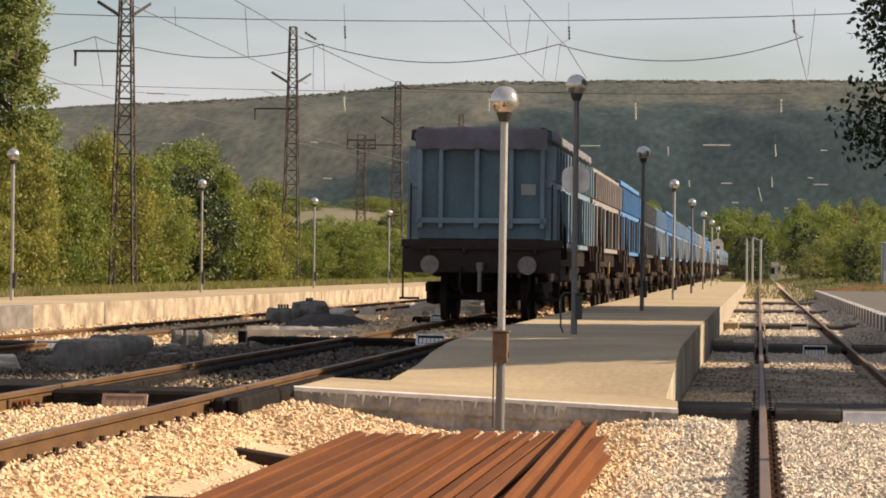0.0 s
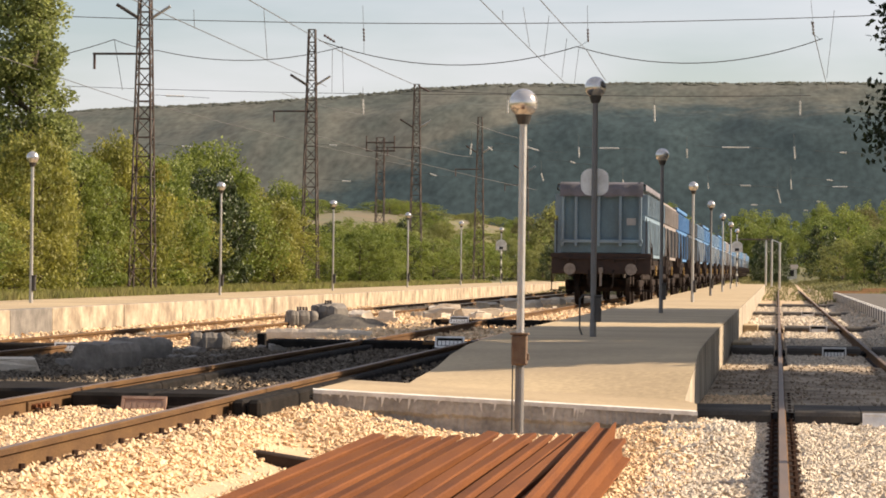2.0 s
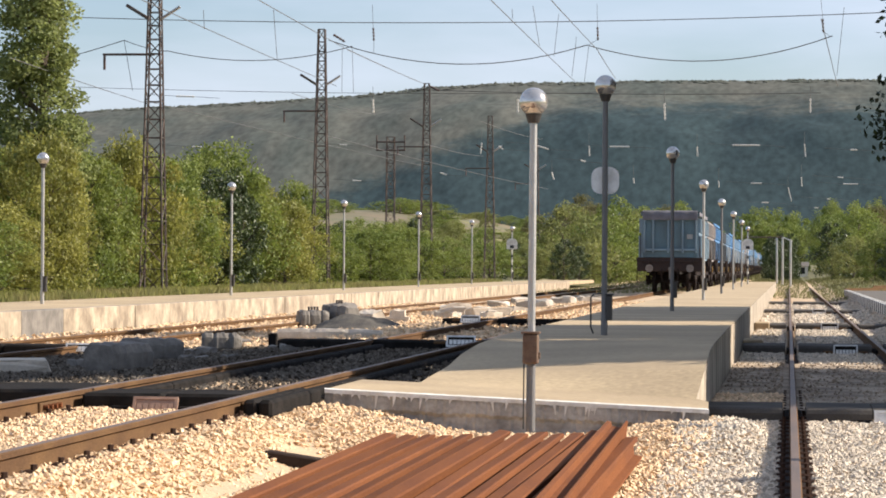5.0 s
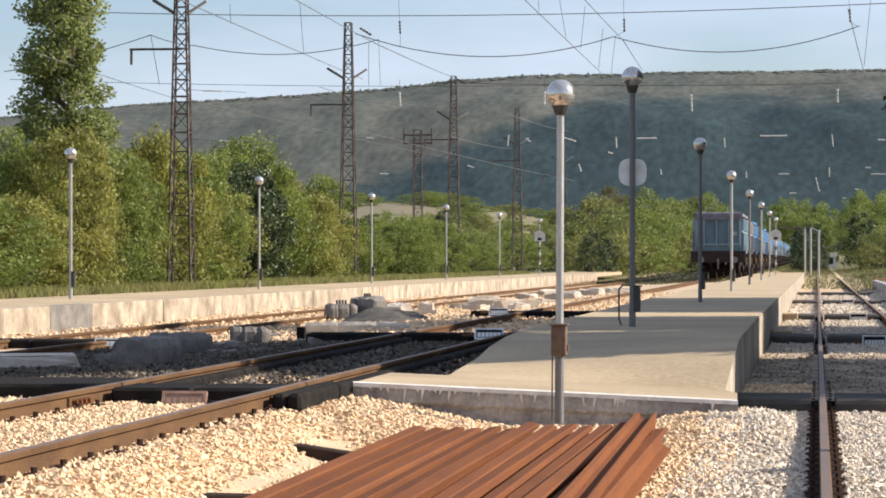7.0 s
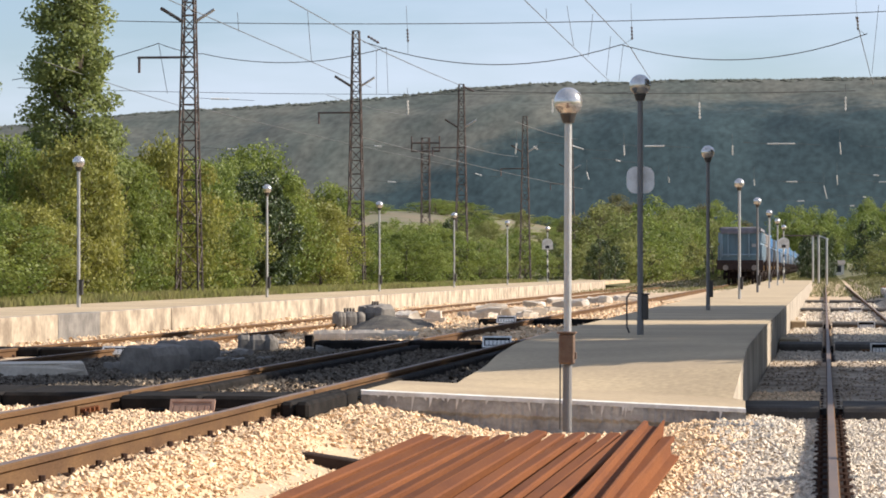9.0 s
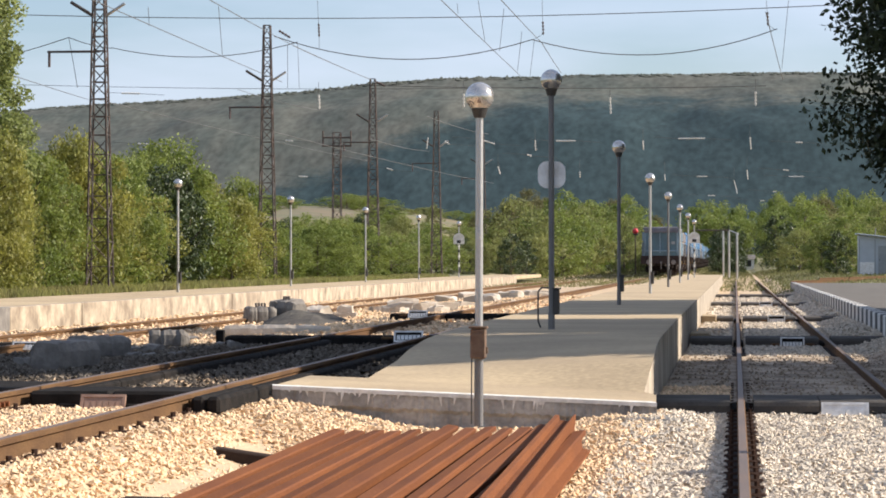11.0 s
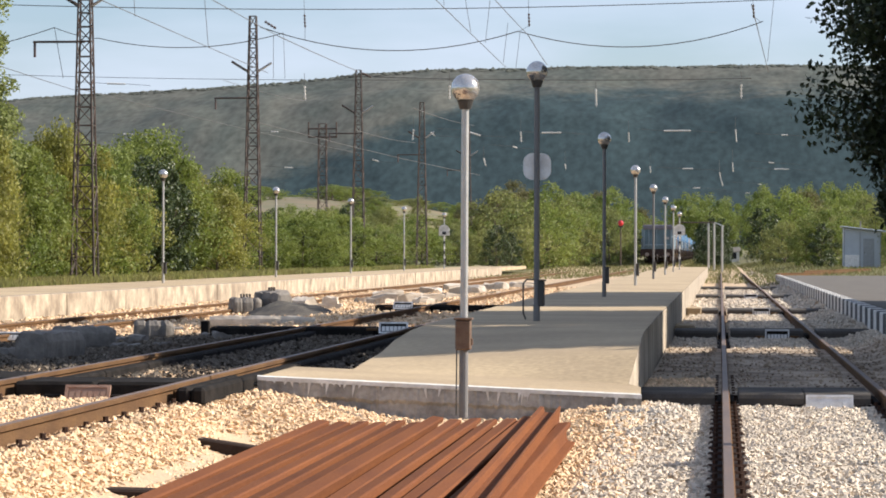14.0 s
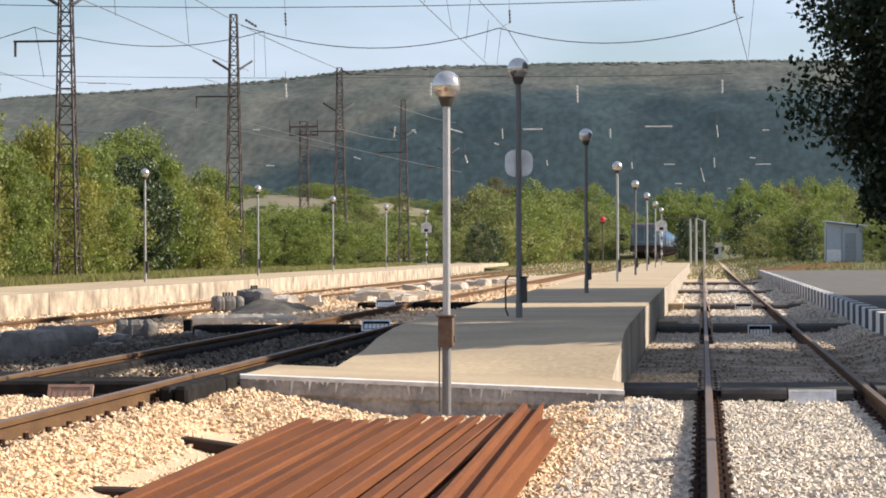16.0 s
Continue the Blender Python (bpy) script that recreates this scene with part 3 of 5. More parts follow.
def right_platform():
    th = empty("siding_platform")
    x0, z = 2.62, 0.33
    part("paving", box((9.3, 82, z - 0.15), (12.9, 120, 0.29)), M_asphalt, th, "worn asphalt paving")
    proto = {}
    for i in range(121):
        m = M_white if i % 2 else M_blackp
        y = 22 + i * 1.0
        if i % 2 not in proto:
            proto[i % 2] = part("kerb_block", box((0, 0, 0), (0.24, 0.985, 0.5), 0.015), m, th)
            ob = proto[i % 2]
        else:
            ob = new("kerb_block", proto[i % 2].data)
            ob.parent = th
        ob.location = (x0 + 0.12, y, z - 0.22)
    tagged(th, "asphalt platform with a black and white striped kerb", "platform", kind="structure")


right_platform()

# ---- tracks ----
MAIN_TURN = 0.08  # the main track bears a little away from the siding
RAIL = [(-0.065, -0.165), (0.065, -0.165), (0.065, -0.150), (0.012, -0.132), (0.010, -0.048), (0.034, -0.036), (0.036, -0.008), (0.028, 0.0), (-0.028, 0.0), (-0.036, -0.008), (-0.034, -0.036), (-0.010, -0.048), (-0.012, -0.132), (-0.065, -0.150)]


def track(label, xa, xb, z, y0, y1, sleepers=120, first=14.0, turn=0.0):
    th = empty("railway_track", Matrix.Translation((0, 30, 0)) @ pose(0, 0, 0, 0, 0, turn) @ Matrix.Translation((0, -30, 0)))
    for x in (xa, xb):
        r = part("rail", sweep(RAIL, y0, y1, x, z), M_rust, th)
        r.data.materials.append(M_steel)
        for p in r.data.polygons:
            if p.normal.z > 0.9 and p.center.z > z - 0.01:
                p.material_index = 1
    me = None
    for i in range(sleepers):
        y = first + i * 0.62
        if me is None:
            s = part("sleeper", box((0, 0, 0), (1.98, 0.24, 0.16), 0.02), M_sleeper, th)
            me = s.data
        else:
            s = new("sleeper", me)
            s.parent = th
        s.location = ((xa + xb) / 2, y, z - 0.285)
    # fastenings on the outer and inner foot of both rails
    bm = box((0, 0, 0), (0.11, 0.10, 0.05), 0.012)
    add_tube(bm, (0.0, 0, 0.02), (0.0, 0, 0.055), 0.02, seg=6)
    clip = None
    for i in range(34):
        for x in (xa, xb):
            for s in (-1, 1):
                if clip is None:
                    c = part("rail_clip", bm, M_clip, th)
                    clip = c.data
                else:
                    c = new("rail_clip", clip)
                    c.parent = th
                c.location = (x + s * 0.085, first + i * 0.62, z - 0.145)
    tagged(th, label, "railway track", kind="structure")


track("rusty siding track with worn steel rails", 0.05, 1.55, 0.0, 8, 235)
track("main track with rusty rails and polished heads", -5.68, -4.2, 0.3, 6, 700, turn=MAIN_TURN)
track("outer main track with rusty rails beside the platform", -11.45, -9.98, 0.17, 6, 600, first=24.0)



def crossing_strip(x0, x1, y, z, w, label="black rubber crossing edge beam"):
    th = empty("crossing_edge", pose((x0 + x1) / 2, y, z))
    n = max(2, int((x1 - x0) / 0.9))
    step = (x1 - x0) / n
    for i in range(n):
        part("rubber_panel", box((-(x1 - x0) / 2 + step * (i + 0.5), 0, -0.07), (step - 0.012, w, 0.14), 0.025), M_rubber, th)
    return tagged(th, label, "level crossing", group="crossing edges")


def marker(x, y, z, w=0.38, h=0.16, material=None, frame_m=None, lean=28, label="white-framed marker plate with plain bars on the crossing edge"):
    th = empty("marker_plate", pose(x, y, z, -lean))
    plate = part("plate", box((0, 0, h / 2), (w, 0.02, h), 0.004), material or M_rubber, th)
    fm = frame_m or M_plate
    for c, s in (((0, -0.014, h - 0.012), (w, 0.012, 0.024)), ((0, -0.014, 0.012), (w, 0.012, 0.024)),
                 ((-w / 2 + 0.012, -0.014, h / 2), (0.024, 0.012, h - 0.05)), ((w / 2 - 0.012, -0.014, h / 2), (0.024, 0.012, h - 0.05))):
        part("frame_bar", box(c, s), fm, th)
    for i in range(6):
        part("letter_bar", box((-w * 0.34 + i * w * 0.137, -0.014, h * 0.42), (w * 0.115, 0.010, h * 0.40)), fm, th)
    for s in (-1, 1):
        part("end_bracket", box((s * (w / 2 + 0.09), 0.01, h * 0.42), (0.17, 0.03, h * 0.22), 0.01), M_rust if frame_m is None else M_rubber, th)
    return tagged(th, label, "marker plate", group="crossing markers")


# crossing edges on the main track
crossing_strip(-7.6, -5.75, 24.3, 0.29, 1.5)
crossing_strip(-5.6, -4.27, 23.6, 0.285, 0.9)
crossing_strip(-4.12, -3.885, 23.4, 0.285, 2.4)
crossing_strip(-7.0, -3.55, 40.6, 0.30, 0.6)
crossing_strip(-6.8, -3.6, 58.4, 0.30, 0.5)
marker(-4.95, 22.9, 0.13, 0.36, 0.15, M_dirty, M_dirty, 30, "rusty marker plate on the edge of the crossing")
marker(-4.42, 40.0, 0.22, 0.40, 0.17)
marker(-6.2, 57.8, 0.22)
crossing_strip(-13.0, -9.2, 41.5, 0.17, 0.7)
marker(-9.9, 40.9, 0.08, 0.45, 0.13)
# rubber flangeway strips along the main track's rails, and on the near side of the crossing
for x, w in ((-5.80, 0.13), (-5.55, 0.13), (-4.33, 0.13), (-4.08, 0.13)):
    th = empty("flangeway_strip", pose(x, 32.2, 0.25))
    for i in range(8):
        part("rubber_panel", box((0, -7.0 + 2.0 * i, -0.1), (w, 1.985, 0.2), 0.02), M_rubber, th)
    tagged(th, "black rubber strip along a main track rail", "level crossing", group="crossing edges")
# and on the siding
def crossing_beam(y0, y1, z):
    """One row of black rubber crossing panels between and beside the siding's rails, rounded along the front."""
    th = empty("crossing_beam", pose(0, y0, z))
    for xa, xb in ((-0.79, -0.05), (0.17, 0.80), (0.80, 1.43), (1.65, 2.60)):
        bm = sweep([(0.0, -0.20), (0.0, -0.05), (0.02, -0.015), (0.06, 0.0), (y1 - y0, 0.0), (y1 - y0, -0.20)], xa + 0.004, xb - 0.004)
        bmesh.ops.transform(bm, matrix=Matrix(((0, 1, 0, 0), (1, 0, 0, 0), (0, 0, 1, 0), (0, 0, 0, 1))), verts=bm.verts)
        bmesh.ops.recalc_face_normals(bm, faces=bm.faces)
        part("rubber_panel", bm, M_rubber_worn, th)
    # black strips in the rail gaps put the recess shade into colour
    for x in (-0.01, 0.11, 1.49, 1.61):
        part("gap_shade_strip", box((x, (y1 - y0) / 2, -0.115), (0.06, y1 - y0, 0.08), 0.01), M_rubber, th)
    return tagged(th, "black rubber crossing panels set between siding rails", "level crossing", group="siding crossings")


for y0, y1, z in ((28.45, 29.75, -0.02), (51.3, 52.9, 0.0), (71.2, 73.0, 0.0), (96.0, 98.2, 0.0), (120.0, 122.5, 0.0)):
    crossing_beam(y0, y1, z)
bed("dirt_bed", -0.80, 2.62, 29.9, 44.5, 0.085, M_deck, "dusty grey-brown dirt between siding rails", 0.12, 0.25)
for y, z in ((51.05, -0.20), (70.95, -0.18), (95.75, -0.18)):
    marker(0.97, y, z, 0.41, 0.225, None, None, 12)
marker(1.03, 28.2, -0.205, 0.445, 0.19, M_plate, M_plate, 22, "pale marker plate lying against the crossing edge")


# ---- lamps, masts and wires ----
def platform_lamp(m, material, label, box_z=0.75, height=3.0, small=True):
    th = empty("platform_lamp", m)
    part("pole", tube((0, 0, 0), (0, 0, height - 0.12), 0.036, 0.033, 14), material, th, smooth=False)
    part("base_sleeve", tube((0, 0, 0), (0, 0, box_z - 0.12), 0.041, 0.041, 14), M_greyp if not small else material, th)
    part("collar", tube((0, 0, height - 0.19), (0, 0, height - 0.11), 0.05, 0.075, 16), M_cap, th, "dark collar under the globe")
    part("globe", ball((0, 0, height), 0.128, 28, 18), M_globe, th, "glossy round lamp globe", smooth=True)
    if small:
        bx = part("switch_box", box((0.06, -0.01, box_z), (0.075, 0.09, 0.30), 0.012), M_cap, th, "small dark switch box")
        part("box_lid", box((0.065, -0.01, box_z + 0.16), (0.10, 0.11, 0.02), 0.006), M_cap, bx)
        return tagged(th, label, "street lamp", group="platform lamps")
    bx = part("switch_box", box((0.0, -0.05, box_z), (0.14, 0.10, 0.27), 0.012), M_boxp, th, "rusty switch box")
    part("box_lid", box((0.0, -0.05, box_z + 0.145), (0.17, 0.12, 0.02), 0.006), M_boxp, bx)
    part("hinge", box((0.078, -0.06, box_z - 0.06), (0.018, 0.03, 0.06), 0.004), M_boxp, bx)
    part("conduit", tube((-0.06, -0.05, 0.02), (-0.06, -0.05, box_z - 0.12), 0.007, 0.007, 6), M_cap, th)
    return tagged(th, label, "street lamp", group="platform lamps")


near = platform_lamp(pose(-2.112, 24.4, -0.047, 0, 0.25) @ Matrix.Scale(0.9225, 4), M_galv, "silver lamp post with glossy globe and rusty switch box", 0.74, 2.95, False)
L2 = platform_lamp(pose(-2.2, 35.6, 0.5), M_greyp, "grey lamp post with glossy globe and round sign", 0.33, 3.0)
bm = bmesh.new()
ring = [(sx * 0.055 + 0.112 * math.cos(a), sz * 0.05 + 0.112 * math.sin(a)) for sx, sz, a0 in ((1, 1, 0), (-1, 1, 90), (-1, -1, 180), (1, -1, 270)) for a in (radians(a0 + k * 18) for k in range(6))]
f = bm.faces.new([bm.verts.new((x, 0.05, 1.86 + z)) for x, z in ring])
ext = bmesh.ops.extrude_face_region(bm, geom=[f])
bmesh.ops.translate(bm, vec=(0, 0.014, 0), verts=[g for g in ext["geom"] if isinstance(g, bmesh.types.BMVert)])
bmesh.ops.recalc_face_normals(bm, faces=bm.faces)
part("sign_plate", bm, M_plate, L2, "pale rounded sign seen from behind")
wire_object("cable_loop", [(-0.03, -0.02, 0.5), (-0.12, -0.02, 0.5), (-0.16, -0.02, 0.45), (-0.16, -0.02, 0.1), (-0.13, -0.02, 0.02)], 0.012, M_cap, L2)
lampA = platform_lamp(pose(-2.2, 56.4, 0.5), M_greyp, "dark grey lamp post on the island platform", 0.4)
lampB = platform_lamp(pose(-2.2, 77.2, 0.5), M_galv, "silver lamp post on the island platform", 0.4)
copy_thing(lampA, pose(-2.2, 98.0, 0.5))
for y in (118.8, 139.6):
    copy_thing(lampB, pose(-2.2, y, 0.5))
# two unseen posts right of the siding, added to cast thin shadow lines
copy_thing(lampB, pose(4.5, 25.4, 0.33))
copy_thing(lampB, pose(4.9, 21.4, 0.0))
for i in range(5):
    copy_thing(lampB, pose(-15.3, 59.8 + 20.85 * i, 0.5))


def signed_lamp(m):
    th = platform_lamp(m, M_galv, "striped lamp post with a white arched sign", 0.4)
    bm = bmesh.new()
    pts = [(-0.3, 0.0), (0.3, 0.0), (0.3, 0.35)] + [(0.3 * math.cos(a), 0.35 + 0.25 * math.sin(a)) for a in np.linspace(0.2, 2.94, 9)] + [(-0.3, 0.35)]
    f = bm.faces.new([bm.verts.new((x, -0.06, 1.85 + z)) for x, z in pts])
    r = bmesh.ops.extrude_face_region(bm, geom=[f])
    bmesh.ops.translate(bm, vec=(0, 0.02, 0), verts=[g for g in r["geom"] if isinstance(g, bmesh.types.BMVert)])
    sg = part("sign_plate", bm, M_white, th, "white arched sign with a dark bar")
    part("dark_bar", box((0, -0.07, 1.98), (0.22, 0.01, 0.16), 0.0), M_blackp, sg)
    for i in range(5):
        part("stripe", tube((0, 0, 0.55 + i * 0.28), (0, 0, 0.69 + i * 0.28), 0.05, 0.05, 12), M_white if i % 2 == 0 else M_blackp, th)
    return th


signed_lamp(pose(-2.2, 160.4, 0.5))
signed_lamp(pose(-15.3, 164.2, 0.5))


def lattice_mast(m, height=10.3, wide=0.72, slim=0.26, arm=True, label="dark rusty lattice steel catenary mast"):
    th = empty("catenary_mast", m)
    hb = [(sx, sy) for sx in (-1, 1) for sy in (-1, 1)]
    width = lambda z: (wide + (slim - wide) * z / height) / 2
    for sx, sy in hb:
        part("leg", tube((sx * wide / 2, sy * wide / 2, -1.0), (sx * slim / 2, sy * slim / 2, height), 0.034, 0.030, 5), M_mast, th)
    zs = [0.0]
    while zs[-1] < height - 0.3:
        zs.append(zs[-1] + max(0.38, 1.05 * 2 * width(zs[-1])))
    zs[-1] = height
    for k in range(4):
        a0, b0 = [((-1, -1), (1, -1)), ((1, -1), (1, 1)), ((1, 1), (-1, 1)), ((-1, 1), (-1, -1))][k]
        bm = bmesh.new()
        for i in range(len(zs) - 1):
            p, q = (a0, b0) if i % 2 else (b0, a0)
            w0, w1 = width(zs[i]), width(zs[i + 1])
            add_tube(bm, (p[0] * w0, p[1] * w0, zs[i]), (q[0] * w1, q[1] * w1, zs[i + 1]), 0.016, seg=4)
            add_tube(bm, (p[0] * w1, p[1] * w1, zs[i + 1]), (q[0] * w1, q[1] * w1, zs[i + 1]), 0.014, seg=4)
        part("lattice_side", bm, M_mast, th)
    if arm:
        az = 7.05
        a = part("cantilever", tube((0, 0, az), (-1.55, 0, az), 0.035, seg=6), M_mast, th)
        part("drop_insulator", tube((-1.5, 0, az), (-1.5, 0, az - 0.45), 0.04, seg=8), M_insul_d, a)
        bm = tube((-0.2, 0, 8.1), (-0.85, 0, 8.5), 0.05, seg=8)
        part("flood_lamp", bm, M_mast, th)
        part("flood_lamp", tube((0.2, 0, 8.1), (0.75, 0, 8.45), 0.045, seg=8), M_galv, th)
    return tagged(th, label, "catenary mast", group="catenary masts")


mast_a = lattice_mast(pose(-18.5, 85.3, 0.45))
for y in (116.5, 151.0, 183.5, 217.0):
    copy_thing(mast_a, pose(-18.5, y, 0.45))
portal = lattice_mast(pose(-24.0, 178.0, 2.2), 7.0, 0.55, 0.45, False, "short lattice mast with two cross arms")
for z in (6.2, 6.7):
    part("cross_arm", tube((-0.9, 0, z), (0.9, 0, z), 0.05, seg=6), M_mast, portal)
for s in (-1, 1):
    part("insulator", tube((s * 0.85, 0, 6.2), (s * 0.85, 0, 7.1), 0.05, seg=6), M_mast, portal)

F = 5246.0


def spot(px, py, d):
    """A point d metres ahead, from its bearing right of the siding and its drop below eye level, both times 5246."""
    return Vector(((px - 1446) * d / F, d, EYE_Z - (py - 461) * d / F))


def overhead(label, points, r=0.012):
    ob = wire_object("overhead_wire", points, r)
    return tagged(ob, label, "overhead wire", group="overhead wires")


def sag_line(a, b, sag):
    return sagging(a, b, sag)


# cross-span wires slung from mast to mast, one plane each
d = 116.5
overhead("sagging steel cross-span wire over the tracks", sag_line(spot(626, 55, d), spot(1088, 65, d), 0.85), 0.020)
overhead("sagging steel cross-span wire over the tracks", sag_line(spot(1088, 65, d), spot(1520, 50, d), 0.80), 0.020)
overhead("thin level wire above the tracks", sag_line(spot(100, 10, 85.3), spot(1640, 8, 85.3), 0.25), 0.013)
overhead("sagging wire between catenary masts", sag_line(spot(330, 73, 85.3), spot(668, 66, 85.3), 0.35), 0.013)
overhead("sagging wire between catenary masts", sag_line(spot(-20, 118, 85.3), spot(252, 54, 85.3), 0.1), 0.013)
overhead("sagging wire between catenary masts", sag_line(spot(252, 54, 85.3), spot(330, 74, 85.3), 0.05), 0.012)
overhead("thin level cross wire in front of the hill", sag_line(spot(-10, 132, 151.0), spot(1100, 150, 151.0), 0.2), 0.014)
overhead("level cross wire in front of the hill", sag_line(spot(770, 143, 151.0), spot(1500, 150, 151.0), 0.15), 0.02)
# contact and carrier wires running along the tracks
for a, b in (((320, -4), (640, 137)), ((510, -12), (660, 72)), ((660, 72), (800, 134)), ((920, -14), (1068, 130)), ((1034, -6), (1106, 72)), ((1106, 72), (1140, 125)),
             ((1500, 20), (1530, 140)), ((40, 85), (300, 170))):
    pa, pb = spot(*a, 70.0), spot(*b, 118.0)
    overhead("carrier wire running along the main track", sag_line(pa + (pa - pb) * (0.45 if a[1] < 0 else 0), pb, 0.02), 0.011)
for a, b in (((300, 165), (800, 280)), ((560, 150), (710, 188)), ((800, 240), (905, 262)), ((620, 225), (1020, 320)), ((900, 200), (1010, 232))):
    overhead("distant contact wire in front of the hill", sag_line(spot(*a, 118.0), spot(*b, 190.0), 0.1), 0.012)
# droppers
for a, b, dd in (((252, 54), (268, 145), 85.3), ((397, 0), (399, 35), 85.3), ((525, 0), (532, 88), 85.3), ((668, 66), (671, 148), 116.5), ((650, 70), (650, 148), 116.5),
                 ((992, -5), (1004, 66), 90.0), ((1038, 10), (1030, 85), 100.0), ((1092, 65), (1084, 132), 116.5), ((955, 0), (956, 18), 90), ((1070, 50), (1062, 120), 105.0),
                 ((1540, 0), (1528, 120), 100.0)):
    overhead("thin dropper hanging from a wire", sagging(spot(*a, dd), spot(*b, dd), 0.0, 2), 0.009)


def insulator(a, b, r, material, label):
    th = empty("insulator_string")
    a, b = Vector(a), Vector(b)
    n = max(3, int((b - a).length / 0.12))
    bm = tube(a, b, r * 0.4, seg=6)
    for i in range(n):
        p, q = a.lerp(b, (i + 0.2) / n), a.lerp(b, (i + 0.75) / n)
        add_tube(bm, p, q, r, r * 0.7, 8)
    part("insulator_body", bm, material, th)
    return tagged(th, label, "insulator", group="line insulators")


for x0, y0, x1, y1, xe, ye, dd in ((704, 12, 706, 33, 707, 79, 116.5), (1106, 12, 1107, 33, 1089, 66, 116.5), (1499, 0, 1503, 20, 1516, 51, 116.5)):
    overhead("thin dropper above an insulator", sagging(spot(x0, y0 - 20, dd), spot(x1, y1 + 2, dd), 0, 2), 0.009)
    overhead("thin dropper below an insulator", sagging(spot(x1 + 1, y1 + 22, dd), spot(xe, ye, dd), 0, 2), 0.009)
    insulator(spot(x1, y1, dd), spot(x1 + 1, y1 + 24, dd), 0.05, M_insul_d, "brown insulator string hanging on the cross-span")
insulator(spot(634, 45, 116.5), spot(655, 58, 116.5), 0.06, M_insul_d, "brown insulator string at the mast head")
insulator(spot(806, 136, 151), spot(826, 146, 151), 0.06, M_insul_d, "brown insulator string at the mast head")
PALE = ((348, 155, 382, 156, 116), (378, 246, 397, 247, 140), (646, 242, 660, 243, 150), (670, 306, 686, 307, 180), (706, 160, 707, 186, 100), (828, 292, 840, 296, 180),
        (902, 238, 900, 258, 150), (932, 244, 940, 250, 160), (966, 160, 966, 185, 110), (1027, 290, 1031, 304, 160), (1079, 269, 1087, 272, 150), (1093, 243, 1094, 262, 150),
        (1130, 245, 1165, 245, 150), (1226, 168, 1227, 198, 116), (1284, 245, 1285, 262, 150), (1346, 242, 1394, 242, 151), (1379, 309, 1398, 309, 190), (1398, 343, 1410, 343, 230),
        (1482, 160, 1482, 185, 116), (1472, 240, 1474, 262, 170), (1467, 298, 1468, 315, 200), (1552, 250, 1564, 250, 151), (1530, 298, 1540, 299, 190), (1540, 310, 1566, 310, 200),
        (1172, 300, 1173, 310, 190), (1322, 305, 1323, 316, 200), (990, 240, 1022, 250, 160), (1444, 316, 1450, 340, 240), (1512, 336, 1518, 337, 230), (1490, 352, 1497, 352, 260))
for x0, y0, x1, y1, dd in PALE:
    insulator(spot(x0, y0, dd), spot(x1, y1, dd), 0.045, M_insul, "pale sunlit insulator on the overhead line")
    if abs(x1 - x0) > abs(y1 - y0):
        overhead("short span wire holding an insulator", sagging(spot(x0 - 45, y0 - 3, dd), spot(x0, y0, dd), 0, 2), 0.009)
        overhead("short span wire holding an insulator", sagging(spot(x1, y1, dd), spot(x1 + 45, y1 + 3, dd), 0, 2), 0.009)
    else:
        overhead("thin dropper above an insulator", sagging(spot(x0, y0 - 22, dd), spot(x0, y0, dd), 0, 2), 0.008)

# far catenary portal at the end of the yard
far_gate = empty("catenary_portal")
for x, y in ((1425, 250), (1435, 235), (1449, 225)):
    p, q = spot(x, 470, y), spot(x, 405 if x < 1440 else 408, y)
    part("post", tube((p.x, y, -0.5), (q.x, y, q.z), 0.09, 0.08, 8), M_galv, far_gate)
part("beam", tube(spot(1370, 404, 250), spot(1436, 404, 250), 0.05, seg=6), M_mast, far_gate)
part("lamp_arm", tube(spot(1436, 404, 235), spot(1452, 411, 225), 0.04, seg=6), M_galv, far_gate)
tagged(far_gate, "pale concrete posts of a far catenary portal", "catenary portal")


# ---- plants ----
def leaf_cards(centres, radii, per, leaf, rng, flat=0.8, shell=0.45):
    """Leaves scattered through round clumps, thickest near each clump's skin."""
    n = len(centres) * per
    c = np.repeat(np.asarray(centres), per, 0)
    r = np.repeat(np.asarray(radii), per)[:, None]
    v = rng.normal(size=(n, 3))
    v /= np.linalg.norm(v, axis=1, keepdims=True)
    p = c + v * r * (shell + (1 - shell) * rng.uniform(0, 1, (n, 1))) * np.array([1, 1, flat])
    a = rng.normal(size=(n, 3))
    a /= np.linalg.norm(a, axis=1, keepdims=True)
    b = np.cross(a, rng.normal(size=(n, 3)))
    b /= np.linalg.norm(b, axis=1, keepdims=True)
    s = leaf * rng.uniform(0.6, 1.3, (n, 1))
    q = np.stack([p - a * s, p + b * s * 0.55, p + a * s, p - b * s * 0.55], 1)
    return q.reshape(-1, 3)


def limb(bm, a, b, ra, rb, rng, bends=4, wobble=0.035):
    a, b = Vector(a), Vector(b)
    last = a
    for i in range(1, bends + 1):
        p = a.lerp(b, i / bends) + (Vector(rng.normal(0, wobble * (b - a).length, 3)) if i < bends else Vector((0, 0, 0)))
        add_tube(bm, last, p, ra + (rb - ra) * (i - 1) / bends, ra + (rb - ra) * i / bends, 7)
        last = p


